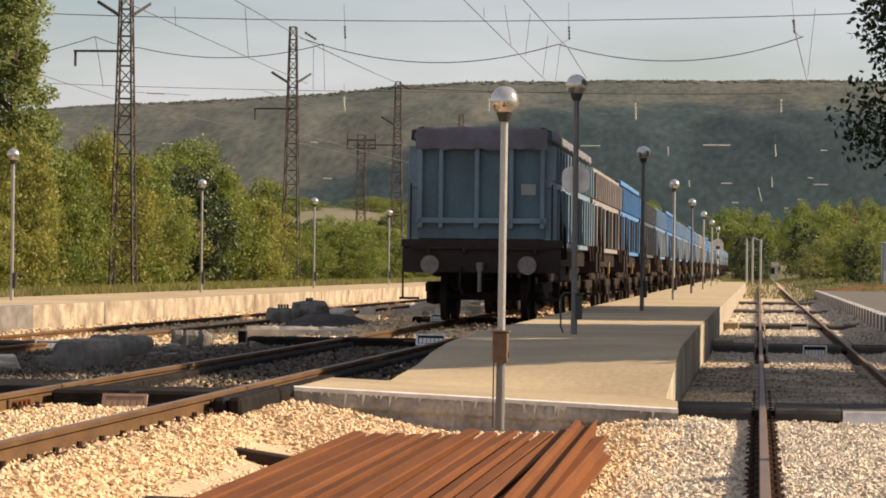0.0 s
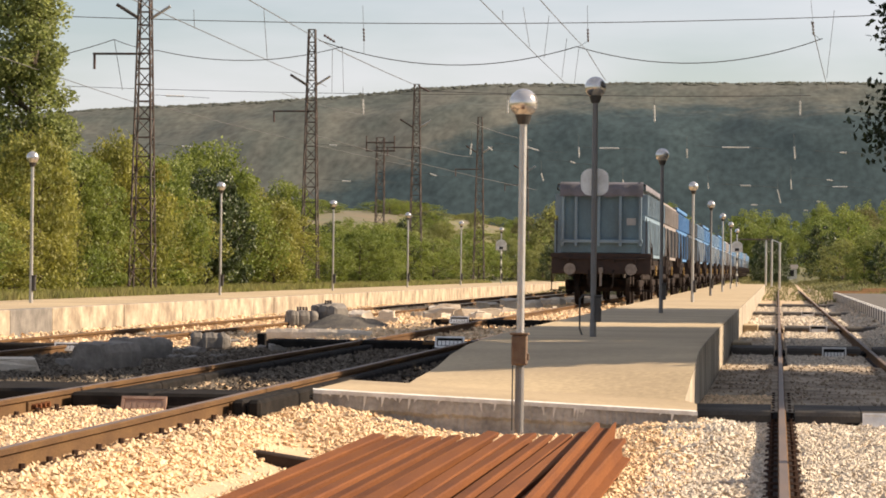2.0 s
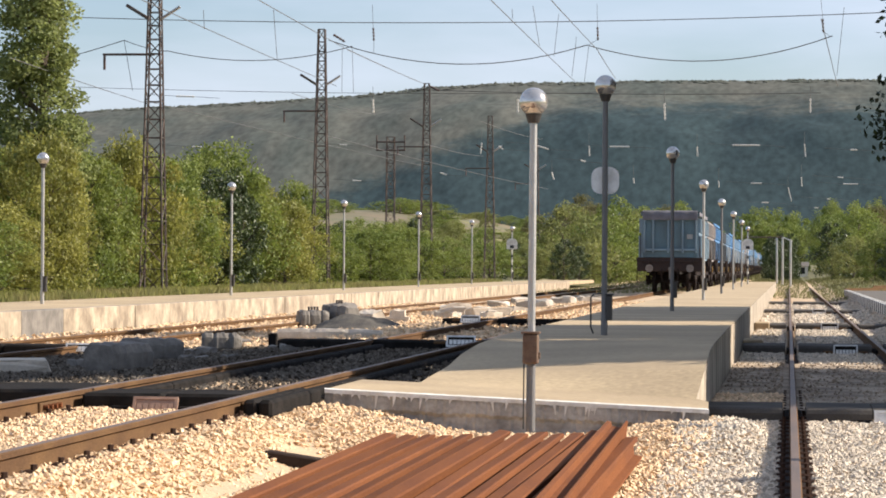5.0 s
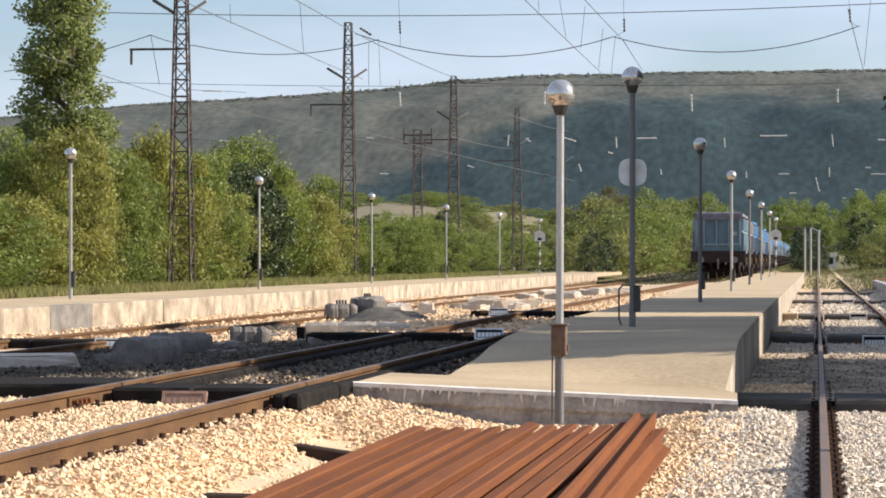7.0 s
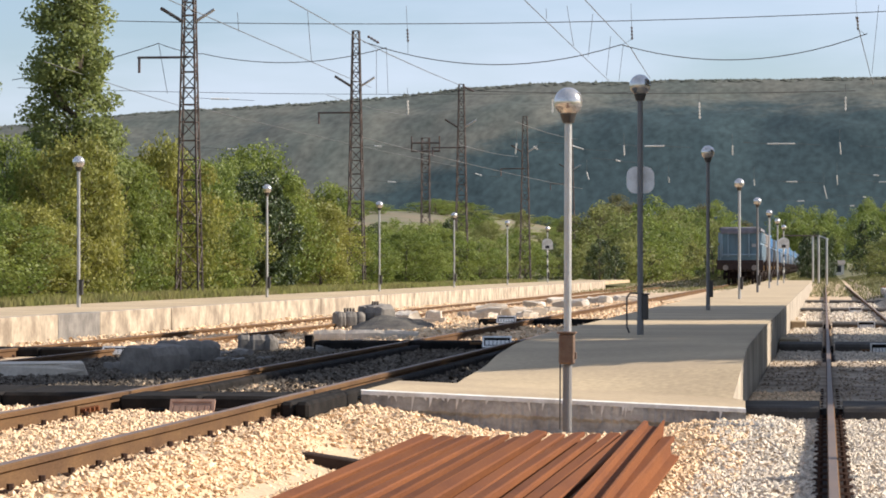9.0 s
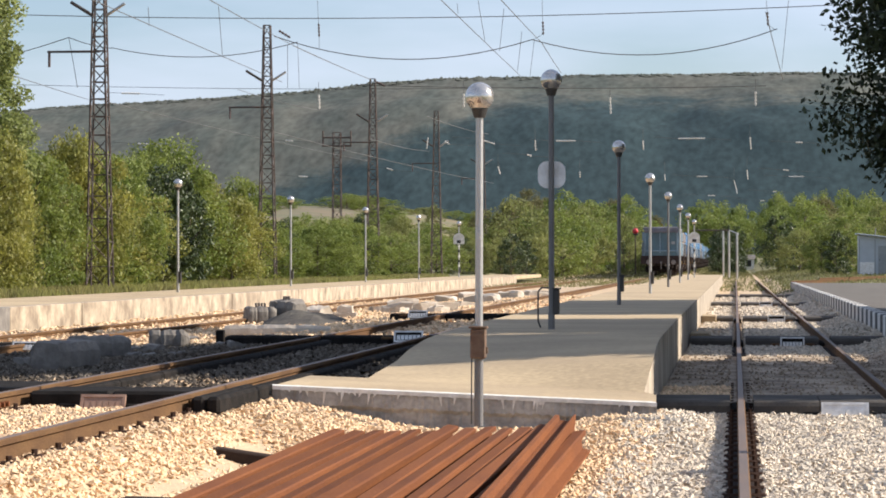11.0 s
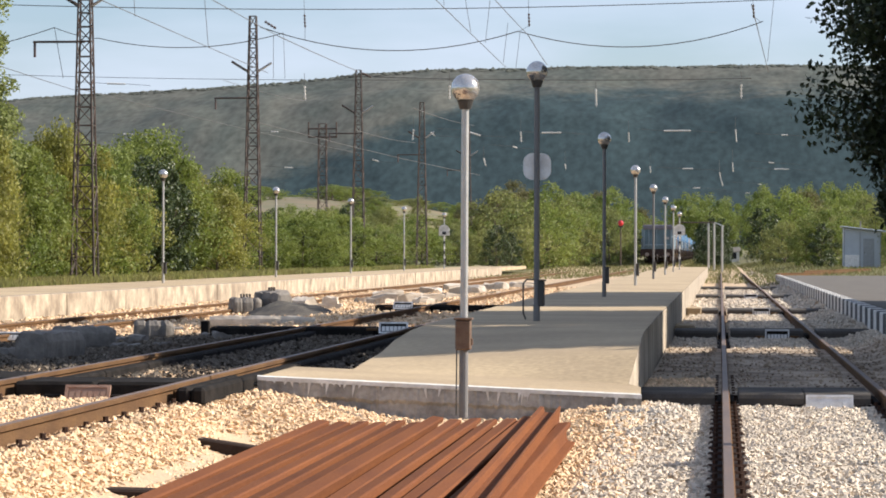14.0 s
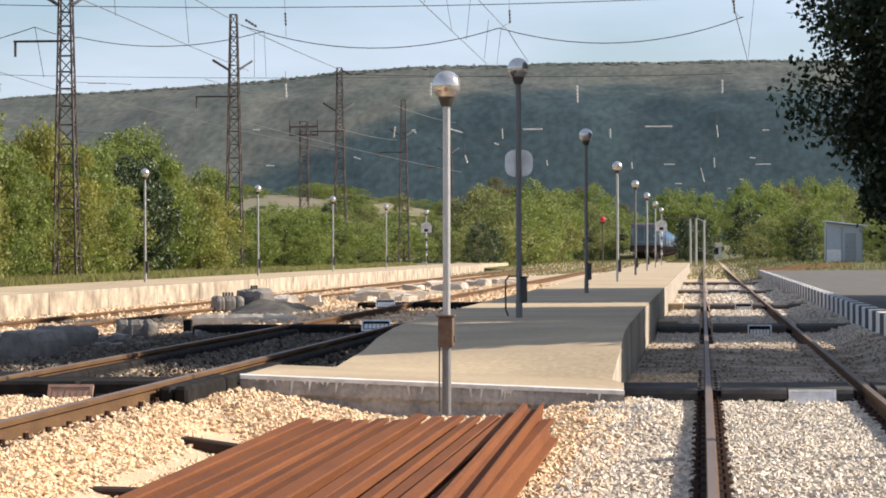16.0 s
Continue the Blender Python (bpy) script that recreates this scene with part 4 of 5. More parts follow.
def tree(name, m, height, spread, base, seed, clumps, per, leaf, material, label, category="tree", trunk=0.16, narrow=0.5):
    """Tapered trunk, limbs, and a ragged crown of leafy clumps round the limbs' ends."""
    rng = np.random.default_rng(seed)
    th = empty(name, m)
    bm = bmesh.new()
    crook = (rng.normal(0, 0.15), rng.normal(0, 0.15))
    limb(bm, (0, 0, -0.3), (*crook, height * 0.82), trunk, trunk * 0.25, rng, 6, 0.003)
    cs, rs = [], []
    for i in range(clumps):
        k = (i + 0.5) / clumps
        z = base + (height - base) * k ** 0.9
        env = spread * (math.sin(math.pi * min(1, 0.12 + 0.88 * k) ** (1.15 - narrow * 0.4)) ** 0.7 * 0.9 + 0.12)
        if narrow > 0.8:
            env = spread * (0.16 + 0.95 * (1 - k) ** 0.55 * min(1, 0.55 + 2.2 * k))
        ang = i * 2.399 + rng.normal(0, 0.4)
        rad = env * math.sqrt(rng.uniform(0.15, 1.0))
        c = np.array([rad * math.cos(ang), rad * math.sin(ang), z + rng.normal(0, 0.25)])
        cs.append(c)
        rs.append(spread * (rng.uniform(0.25, 0.48) if narrow > 0.8 else rng.uniform(0.12, 0.36)))
        if i % 3 == 0:
            fork = min(max(0.2, z - rad * 0.8), height * 0.8)
            lean = (fork + 0.3) / (height * 0.82 + 0.3)
            limb(bm, (crook[0] * lean, crook[1] * lean, fork), c, trunk * 0.35, 0.015, rng, 3)
    part("trunk", bm, M_bark, th)
    cr = quads_object("crown", leaf_cards(cs, rs, per, leaf, rng), 4, material, th)
    return tagged(th, label, category)


def regrow(src, x, y, z, turn, s, sz=None):
    ob = copy_thing(src, pose(x, y, z, 0, 0, turn))
    ob.scale = (s, s, sz or s)
    return ob


# roadside bushes: three kinds, one of each at the origin's far side of the bank, then repeated
bush_a = tree("bush", pose(-21.0, 109.0, 0.5), 4.9, 2.6, 0.3, 21, 74, 230, 0.070, M_leaf, "dense green roadside bush behind the platform", "bush", 0.08)
bush_b = tree("bush", pose(-21.5, 96.0, 0.5), 4.2, 2.5, 0.2, 22, 68, 230, 0.068, M_leaf_y, "yellowing bush behind the platform", "bush", 0.07)
bush_c = tree("bush", pose(-19.6, 100.5, 0.5), 3.6, 1.5, 0.2, 23, 50, 220, 0.066, M_leaf_d, "dark green shrub behind the platform", "bush", 0.07)
poplar = tree("poplar_tree", pose(-20.55, 79.5, 0.5), 9.9, 1.15, 0.4, 24, 190, 190, 0.06, M_leaf_p, "tall narrow green poplar behind the platform", "tree", 0.16, 0.9)
poplar.scale = (1.2, 1.2, 0.99)
regrow(poplar, -25.3, 86.5, 0.5, 130, 0.6, 0.97)
# the same three kinds with fewer, larger sprays of leaves, for the far woods
far_a = tree("bush", pose(-30.0, 470.0, 0.6), 4.9, 2.6, 0.3, 25, 58, 120, 0.088, M_leaf, "green bush in the far woods", "bush", 0.08)
far_b = tree("bush", pose(-20.0, 480.0, 0.6), 4.2, 2.5, 0.2, 26, 54, 120, 0.086, M_leaf_f, "yellowing bush in the far woods", "bush", 0.07)
far_c = tree("bush", pose(14.0, 480.0, 0.6), 3.6, 1.5, 0.2, 27, 44, 110, 0.08, M_leaf_d, "dark green shrub in the far woods", "bush", 0.07)
far_d = tree("tree", pose(-16.0, 500.0, 0.6), 7.4, 2.3, 1.0, 28, 66, 120, 0.085, M_leaf_o, "slim olive-brown tree in the far woods", "tree", 0.10)
FAR = {bush_a: far_a, bush_b: far_b, bush_c: far_c}
rng_b = random.Random(31)
# heights along the bank follow the outline of the thicket
THICKET = [(62, 3.1), (66, 3.4), (70, 3.6), (74, 4.0), (78, 4.6), (82, 5.0), (86, 5.2), (90, 5.0), (94, 4.8), (98, 4.3), (103, 4.2), (106, 4.6), (113, 5.0), (118, 4.0),
           (124, 3.3), (130, 3.0), (136, 2.8), (143, 2.9), (150, 3.1), (158, 3.2), (166, 3.3), (175, 3.3), (185, 3.0), (196, 2.9), (208, 2.8), (222, 3.0), (238, 3.2), (256, 3.4), (276, 3.6)]
for y, h in THICKET:
    for row in range(3):
        src = (bush_a, bush_b, bush_a, bush_b, bush_a, bush_c)[rng_b.randrange(6)]
        hh = {bush_a: 4.9, bush_b: 4.2, bush_c: 3.6}[src]
        s = h * rng_b.uniform(0.62, 1.0) / hh
        x = -19.6 + 5.0 * ease(178, 200, y) - row * 1.9 + rng_b.uniform(-0.6, 0.6)
        src = FAR[src] if y > 160 else src
        regrow(src, x, y + row * 1.7 + rng_b.uniform(-1, 1), 0.45, rng_b.uniform(0, 360), 0.62 + 0.2 * rng_b.random(), s)
# woods past the end of the platforms
for i in range(64):
    near_line = i < 22
    y = 215 + i * 9 if near_line else 430 + (i - 22) * 5
    x = -10.5 - rng_b.uniform(0, 6) if near_line else -11 - 75 * rng_b.random() ** 1.2
    src = (far_a, far_b, far_c, far_b, far_a, far_a)[rng_b.randrange(6)]
    regrow(src, x, y, ground_z(x, y) - 0.2, rng_b.uniform(0, 360), rng_b.uniform(0.8, 1.4) if near_line else rng_b.uniform(1.4, 2.2),
           ((0.55 + y * 0.0022) if near_line or x > -28 else 0.4) * rng_b.uniform(0.8, 1.25))
for i in range(40):
    y = rng_b.uniform(200, 480)
    x = -24 - rng_b.uniform(0, 26)
    regrow((far_a, far_b)[i % 2], x, y, ground_z(x, y) - 0.2, rng_b.uniform(0, 360), rng_b.uniform(0.6, 1.2), rng_b.uniform(0.5, 1.0))
for i in range(70):
    y = 255 + i * 6
    x = 3.5 + (y - 240) * 0.012 + rng_b.uniform(0, 1) ** 1.3 * (6 + y * 0.07)
    src = (far_a, far_b, far_c, far_b, far_a, far_a)[rng_b.randrange(6)]
    regrow(src, x, y, ground_z(x, y) - 0.2, rng_b.uniform(0, 360), rng_b.uniform(1.0, 1.6), rng_b.uniform(0.8, 1.3) + (y - 255) * 0.0042)
for i in range(46):
    east = i % 2
    y = 300 + i * 6.5
    x = (5.0 + (y - 240) * 0.012 + rng_b.uniform(0, 1) * (4 + y * 0.06)) if east else -12 - rng_b.uniform(0, 1) * (y * 0.055)
    src = (far_d, far_b, far_d)[i % 3]
    regrow(src, x, y, ground_z(x, y) - 0.2, rng_b.uniform(0, 360), rng_b.uniform(0.9, 1.4), rng_b.uniform(0.75, 1.1) + (y - 300) * 0.0016)
# dark trees beside the line past the far portal, thicket shade partly in their leaf colour
for i in range(9):
    x, y = -2.0 + (i % 3) * 1.1 + rng_b.uniform(-0.2, 0.2), 330 + i * 9
    regrow(far_c, x, y, ground_z(x, y) - 0.2, rng_b.uniform(0, 360), 0.85, rng_b.uniform(1.1, 1.4))
# dark trees closing the view at the end of the line
for i in range(14):
    x, y = -9 + i * 0.85, 650 + rng_b.uniform(-30, 60)
    regrow((far_c, far_a, far_a)[i % 3], x, y, ground_z(x, y) - 0.3, rng_b.uniform(0, 360), rng_b.uniform(1.6, 2.4), rng_b.uniform(1.5, 2.6))

# shade trees stand out of view, added to throw shade across platform and siding
shade_tree = tree("broadleaf_tree", pose(7.2, 36.0, 0.33), 11.5, 4.2, 3.0, 41, 140, 250, 0.16, M_leaf_e, "tall dark broadleaf tree on the siding platform, unseen, casting shade", "tree", 0.22)
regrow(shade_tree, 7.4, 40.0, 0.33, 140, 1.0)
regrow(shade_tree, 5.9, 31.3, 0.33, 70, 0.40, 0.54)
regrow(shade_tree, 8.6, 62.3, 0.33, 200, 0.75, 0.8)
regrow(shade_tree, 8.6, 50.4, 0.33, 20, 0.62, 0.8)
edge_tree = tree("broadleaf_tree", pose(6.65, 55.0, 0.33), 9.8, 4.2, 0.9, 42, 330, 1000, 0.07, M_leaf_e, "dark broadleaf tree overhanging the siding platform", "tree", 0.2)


def grass(name, n, x0, x1, y0, y1, h, label, seed, material):
    rng = np.random.default_rng(seed)
    x, y = rng.uniform(x0, x1, n), rng.uniform(y0, y1, n)
    z = np.array([ground_z(a, b) for a, b in zip(x, y)])
    a = rng.uniform(0, 6.28, n)
    w = 0.02 + 0.02 * rng.uniform(size=n)
    hh = h * rng.uniform(0.4, 1.2, n)
    lean = rng.normal(0, 0.25, (n, 2)) * hh[:, None]
    p = np.stack([x, y, z - 0.02], -1)
    side = np.stack([np.cos(a) * w, np.sin(a) * w, 0 * a], -1)
    tip = p + np.stack([lean[:, 0], lean[:, 1], hh], -1)
    q = np.stack([p - side, p + side, tip], 1).reshape(-1, 3)
    return tagged(quads_object(name, q, 3, material), label, "grass", kind="stuff")


grass("long_grass", 45000, -20.5, -16.8, 50, 175, 0.24, "long dry grass along the back of the platform", 51, M_grass_long)
grass("rough_grass", 30000, -13.0, 1.5, 150, 420, 0.2, "rough grass at the end of the yard", 52, M_grass)
grass("rough_grass", 26000, 1.8, 18.0, 132, 330, 0.22, "rough grass past the siding platform", 53, M_grass)


# ---- loose things near the tracks ----
OLD_RAIL = [(px * (1.35 if abs(px) < 0.04 and pz > -0.045 else 1.0), pz) for px, pz in RAIL]


def stacked_rails():
    """Old rails laid side by side on two timbers; one more lies on top at the right."""
    rng = random.Random(5)
    data = None
    for i in range(14):
        x = -3.0 + i * 0.143
        far = 22.35 + rng.uniform(-0.22, 0.12) - (0.6 if i == 13 else 0)
        if data is None:
            ob = part("old_rail", sweep(OLD_RAIL, -9.0, 0.0, 0, 0.0, 3), M_pile)
            data = ob.data
        else:
            ob = new("old_rail", data)
        ob.matrix_basis = pose(x, far, 0.03 + 0.004 * i + rng.uniform(-0.012, 0.016), rng.uniform(-0.05, 0.10), rng.uniform(-9, 9), rng.uniform(-0.15, 0.15))
        tagged(ob, "rusty brown old rail in a stack on the ballast", "rail", group="stacked rails")
    top = new("old_rail", data)
    top.matrix_basis = pose(-1.37, 22.4, 0.105, 0.45, -84, 0.3)
    tagged(top, "rusty brown old rail lying on top of the stack", "rail", group="stacked rails")
    for y, x in ((21.3, -2.45), (17.5, -2.2)):
        b = part("timber_bearer", box((0, 0, 0), (3.1, 0.2, 0.14), 0.015), M_timber)
        b.matrix_basis = pose(x, y, -0.20, 0, 1.5, 4)
        tagged(b, "dark timber bearer under the stacked rails", "timber")


stacked_rails()

offcut = part("timber_offcut", box((0, 0, 0), (1.0, 0.16, 0.10), 0.012), M_timber)
offcut.matrix_basis = pose(-3.24, 21.0, -0.135, 0, 8, -3)
tagged(offcut, "dark timber offcut sticking out under the old rails", "timber")


def rail_joint(x, y, z):
    """Fishplate with four bolts on the outer web, on a rusty chair."""
    th = empty("rail_joint", pose(x, y, z))
    part("fishplate", box((0.03, 0, -0.085), (0.03, 0.6, 0.075), 0.008), M_rust, th)
    for k in (-0.21, -0.07, 0.07, 0.21):
        part("bolt", tube((0.04, k, -0.085), (0.085, k, -0.085), 0.022, seg=6), M_pile, th)
    tagged(th, "rusty bolted fishplate joint on the main track rail", "rail joint")


rail_joint(-4.2, 22.75, 0.3)
rail_joint(-5.68, 22.3, 0.3)


def lump(name, x, y, s, turn, seed, material, label, group="rubble", z=None):
    """A broken block: a box with pushed-in corners and chipped edges."""
    rng = np.random.default_rng(seed)
    bm = box((0, 0, s[2] / 2), s, min(s) * 0.07)
    bmesh.ops.subdivide_edges(bm, edges=bm.edges[:], cuts=2)
    for v in bm.verts:
        v.co += Vector(rng.normal(0, 0.02, 3)) * min(s)
        k = v.co * 2.2 / max(s)
        v.co.x += 0.22 * s[0] * noise.noise(k + Vector((seed, 0, 0)))
        v.co.y += 0.13 * s[1] * noise.noise(k + Vector((0, 0, seed)))
        v.co.z *= 1 + 0.4 * noise.noise(k * 0.9 + Vector((0, seed, 0)))
    ob = part(name, bm, material)
    ob.matrix_basis = pose(x, y, (ground_z(x, y) if z is None else z) - 0.02, 0, rng.normal(0, 3), turn)
    return tagged(ob, label, "rubble", group=group)




def sleeper_block(x, y, size, turn, tilt, material, label, seed, studs=0):
    """A broken length of concrete sleeper: a rounded beam in three swells, one end chipped."""
    rng = np.random.default_rng(seed)
    th = empty("sleeper_block", pose(x, y, ground_z(x, y) + 0.01, tilt, 0, turn))
    L, w, h = size
    bm = bmesh.new()
    n, k = 16, 14
    rings = []
    for i in range(n + 1):
        t = i / n
        swell = 1.0 - 0.10 * (abs(math.sin(3 * math.pi * t)) < 0.22) + rng.normal(0, 0.012)
        cut = 0.75 + 0.25 * min(1.0, 6 * (1 - t)) if i > n - 3 else 1.0
        ring = []
        for j in range(k):
            a = 2 * math.pi * j / k
            cx, cz = math.cos(a), math.sin(a)
            m = 1.0 / max(abs(cx), abs(cz)) * 0.86 + 0.14
            ring.append(bm.verts.new((L * (t - 0.5) + rng.normal(0, 0.008), w / 2 * cx * m * swell * cut, h / 2 + h / 2 * cz * m * swell * cut + rng.normal(0, 0.006))))
        rings.append(ring)
    for p, q in zip(rings, rings[1:]):
        for j in range(k):
            bm.faces.new((p[j], p[(j + 1) % k], q[(j + 1) % k], q[j]))
    bm.faces.new(rings[0])
    bm.faces.new(rings[-1])
    bmesh.ops.recalc_face_normals(bm, faces=bm.faces)
    part("beam", bm, material, th)
    for i in range(studs):
        part("stud", tube((L * (0.15 + 0.1 * i - 0.3), 0, h - 0.02), (L * (0.15 + 0.1 * i - 0.3), 0.02, h + 0.07), 0.025, seg=6), M_mast, th, "rusty fastening stud")
    return tagged(th, label, "sleeper", group="broken sleepers")


sleeper_block(-8.05, 37.1, (0.80, 0.42, 0.34), 12, 0, M_rubble_d, "broken grey concrete sleeper lying on dark ballast", 1)
sleeper_block(-7.33, 32.1, (0.95, 0.40, 0.36), 72, 4, M_rubble_d, "short broken grey concrete sleeper end on dark ballast", 2)
sleeper_block(-8.06, 41.8, (0.56, 0.44, 0.30), 10, -5, M_rubble_d, "broken grey concrete sleeper beside a black post", 3)
sleeper_block(-7.55, 48.6, (1.75, 0.32, 0.20), 3, 0, M_rubble, "long pale concrete sleeper lying flat on the ballast", 4)
sleeper_block(-9.70, 60.2, (0.62, 0.45, 0.38), 24, 0, M_rubble_d, "dark concrete sleeper end with rusty studs", 5, 4)
sleeper_block(-9.15, 60.6, (0.70, 0.50, 0.52), -35, 8, M_rubble_d, "dark concrete sleeper end with rusty studs", 6, 3)
sleeper_block(-8.72, 61.8, (0.80, 0.36, 0.36), 130, -18, M_rubble, "pale broken concrete sleeper leaning on a heap", 7)
lump("concrete_slab", -9.15, 33.3, (1.5, 0.7, 0.2), 4, 3, M_rubble, "pale broken concrete slab on the ballast")
lump("concrete_slab", -10.0, 33.4, (0.9, 0.5, 0.12), -14, 4, M_rubble, "pale broken concrete slab on the ballast")


def mound(x, y, rx, ry, h, seed):
    bm = bmesh.new()
    n = 22
    g = []
    for j in range(n):
        row = []
        for i in range(n):
            u, v = -1 + 2 * i / (n - 1), -1 + 2 * j / (n - 1)
            r = min(1.0, math.hypot(u, v) * (1 + 0.25 * noise.noise((u * 2, v * 2, seed))))
            px, py = x + u * rx, y + v * ry
            z = ground_z(px, py) + h * (math.cos(r * math.pi) + 1) / 2 * (1 + 0.35 * noise.noise((u * 4, v * 4, seed))) - 0.03
            row.append(bm.verts.new((px, py, z + 0.025 * noise.noise((px * 9, py * 9, 0)))))
        g.append(row)
    for j in range(n - 1):
        for i in range(n - 1):
            bm.faces.new((g[j][i], g[j][i + 1], g[j + 1][i + 1], g[j + 1][i]))
    tagged(part("spoil_mound", bm, M_mound), "low heap of dark spoil beside the track", "spoil heap")


mound(-8.6, 58.8, 1.35, 2.9, 0.36, 1)
mound(-7.9, 41.5, 1.1, 2.2, 0.10, 2)
rr = random.Random(77)
for i in range(34):
    y = rr.uniform(66, 112)
    x = -7.9 + rr.uniform(-1.3, 1.3)
    lump("concrete_slab", x, y, (rr.uniform(0.3, 0.9), rr.uniform(0.2, 0.45), rr.uniform(0.10, 0.30)), rr.uniform(-40, 40), 100 + i, M_rubble, "pale broken concrete piece between the tracks")
for i in range(22):
    x, y = rr.uniform(-9.6, -6.6), rr.uniform(34, 47)
    s = rr.uniform(0.1, 0.28)
    lump("concrete_chunk", x, y, (s, s * 0.8, s * 0.6), rr.uniform(0, 180), 200 + i, M_rubble_d, "small sooty concrete chunk on the ballast")
st = part("short_post", box((0, 0, 0.13), (0.12, 0.12, 0.30), 0.01), M_rubber)
st.matrix_basis = pose(-7.35, 42.0, ground_z(-7.35, 42.0) - 0.02)
tagged(st, "short black marker post beside the track", "post")


# kerb steps of the island platform
for y in (54.0, 71.5):
    b = part("concrete_step", box((0, 0, 0.11), (0.36, 1.6, 0.24), 0.02), M_conc)
    b.matrix_basis = pose(-0.63, y, -0.19)
    tagged(b, "low concrete step beside the island platform", "step", group="platform steps")


def hut(m):
    th = empty("trackside_hut", m)
    bm = sweep([(-1.2, 0.0), (1.2, 0.0), (1.2, 2.35), (-1.2, 2.62)], -1.2, 1.2)
    part("wall", bm, M_hut, th, "pale blue-grey panel walls")
    part("roof", box((0.08, -0.1, 2.56), (2.9, 2.9, 0.09), 0.02, Matrix.Rotation(radians(6.4), 4, "Y")), M_hut, th, "thin sloping sheet roof")
    d0 = part("door", box((0.42, -1.215, 0.98), (0.72, 0.03, 1.9), 0.004), M_steelgrey, th, "grey metal door")
    part("handle", box((0.14, -1.24, 1.0), (0.03, 0.03, 0.12)), M_cap, d0)
    part("base_panel", box((-0.68, -1.212, 0.45), (0.96, 0.03, 0.8), 0.004), M_plate, th, "white lower panel")
    for x in (-1.18, -0.15, 1.18):
        part("cover_strip", box((x, -1.213, 1.2), (0.06, 0.034, 2.3)), M_steelgrey, th)
    part("vent_pipe", tube((-0.1, -0.6, 2.5), (-0.1, -0.6, 3.1), 0.04, seg=8), M_greyp, th)
    tagged(th, "small pale blue-grey trackside hut with a sloping roof", "hut")


hut(pose(9.3, 198, ground_z(9.3, 198)))
for x, y, src, k in ((11.9, 197, far_a, 0.62), (12.8, 195, far_b, 0.6), (6.9, 203, far_c, 0.75), (5.9, 206, far_a, 0.55), (7.6, 206, far_a, 0.8)):
    regrow(src, x, y, ground_z(x, y) - 0.1, x * 77, k, k)


def house(m):
    th = empty("small_house", m)
    part("wall", box((0, 0, 1.2), (4.2, 3.2, 2.6)), M_white, th, "white plastered walls")
    bm = bmesh.new()
    v = [bm.verts.new(p) for p in ((-2.4, -1.9, 2.5), (2.4, -1.9, 2.5), (2.4, 1.9, 2.5), (-2.4, 1.9, 2.5), (-2.4, 0, 3.5), (2.4, 0, 3.5))]
    for f in ((0, 1, 5, 4), (2, 3, 4, 5), (0, 4, 3), (1, 2, 5), (0, 3, 2, 1)):
        bm.faces.new([v[i] for i in f])
    part("roof", bm, M_rubble_d, th)
    part("window", box((0.6, -1.61, 1.5), (1.4, 0.04, 1.5)), M_dark, th, "dark window opening")
    return tagged(th, "small white house at the end of the yard", "house")


yard_house = house(pose(1.6, 420, ground_z(1.6, 420)))
yard_house.scale = (0.5, 0.5, 0.6)


def signal(m):
    th = empty("dwarf_signal", m)
    part("post", tube((0, 0, 0), (0, 0, 3.6), 0.06, 0.05, 8), M_mast, th)
    part("head", box((0, 0, 3.75), (0.4, 0.2, 0.6), 0.04), M_blackp, th)
    part("lens", ball((0, -0.13, 3.8), 0.24, 12, 8), M_red, th, "red signal lens")
    tagged(th, "slim railway signal showing red", "signal")


signal(pose(-8.2, 245, 0.1))


# spare rails left lying in the grass
for x, y, a in ((6.2, 168.0, 14.0), (7.6, 172.0, 11.0), (4.9, 160.0, 17.0)):
    ob = part("spare_rail", sweep(RAIL, -7.0, 7.0, 0, 0.0, 1), M_rust)
    ob.matrix_basis = pose(x, y, ground_z(x, y) + 0.2, 0, 0, -a)
    tagged(ob, "rusty spare rail lying in rough grass", "rail", group="spare rails")

# ---- the train ----
M_headstock = mat("rusty_headstock", (0.040, 0.024, 0.020), 0.85, 0.1, scale=5.0, vary=0.4, second=(0.022, 0.017, 0.016), amount=0.7)


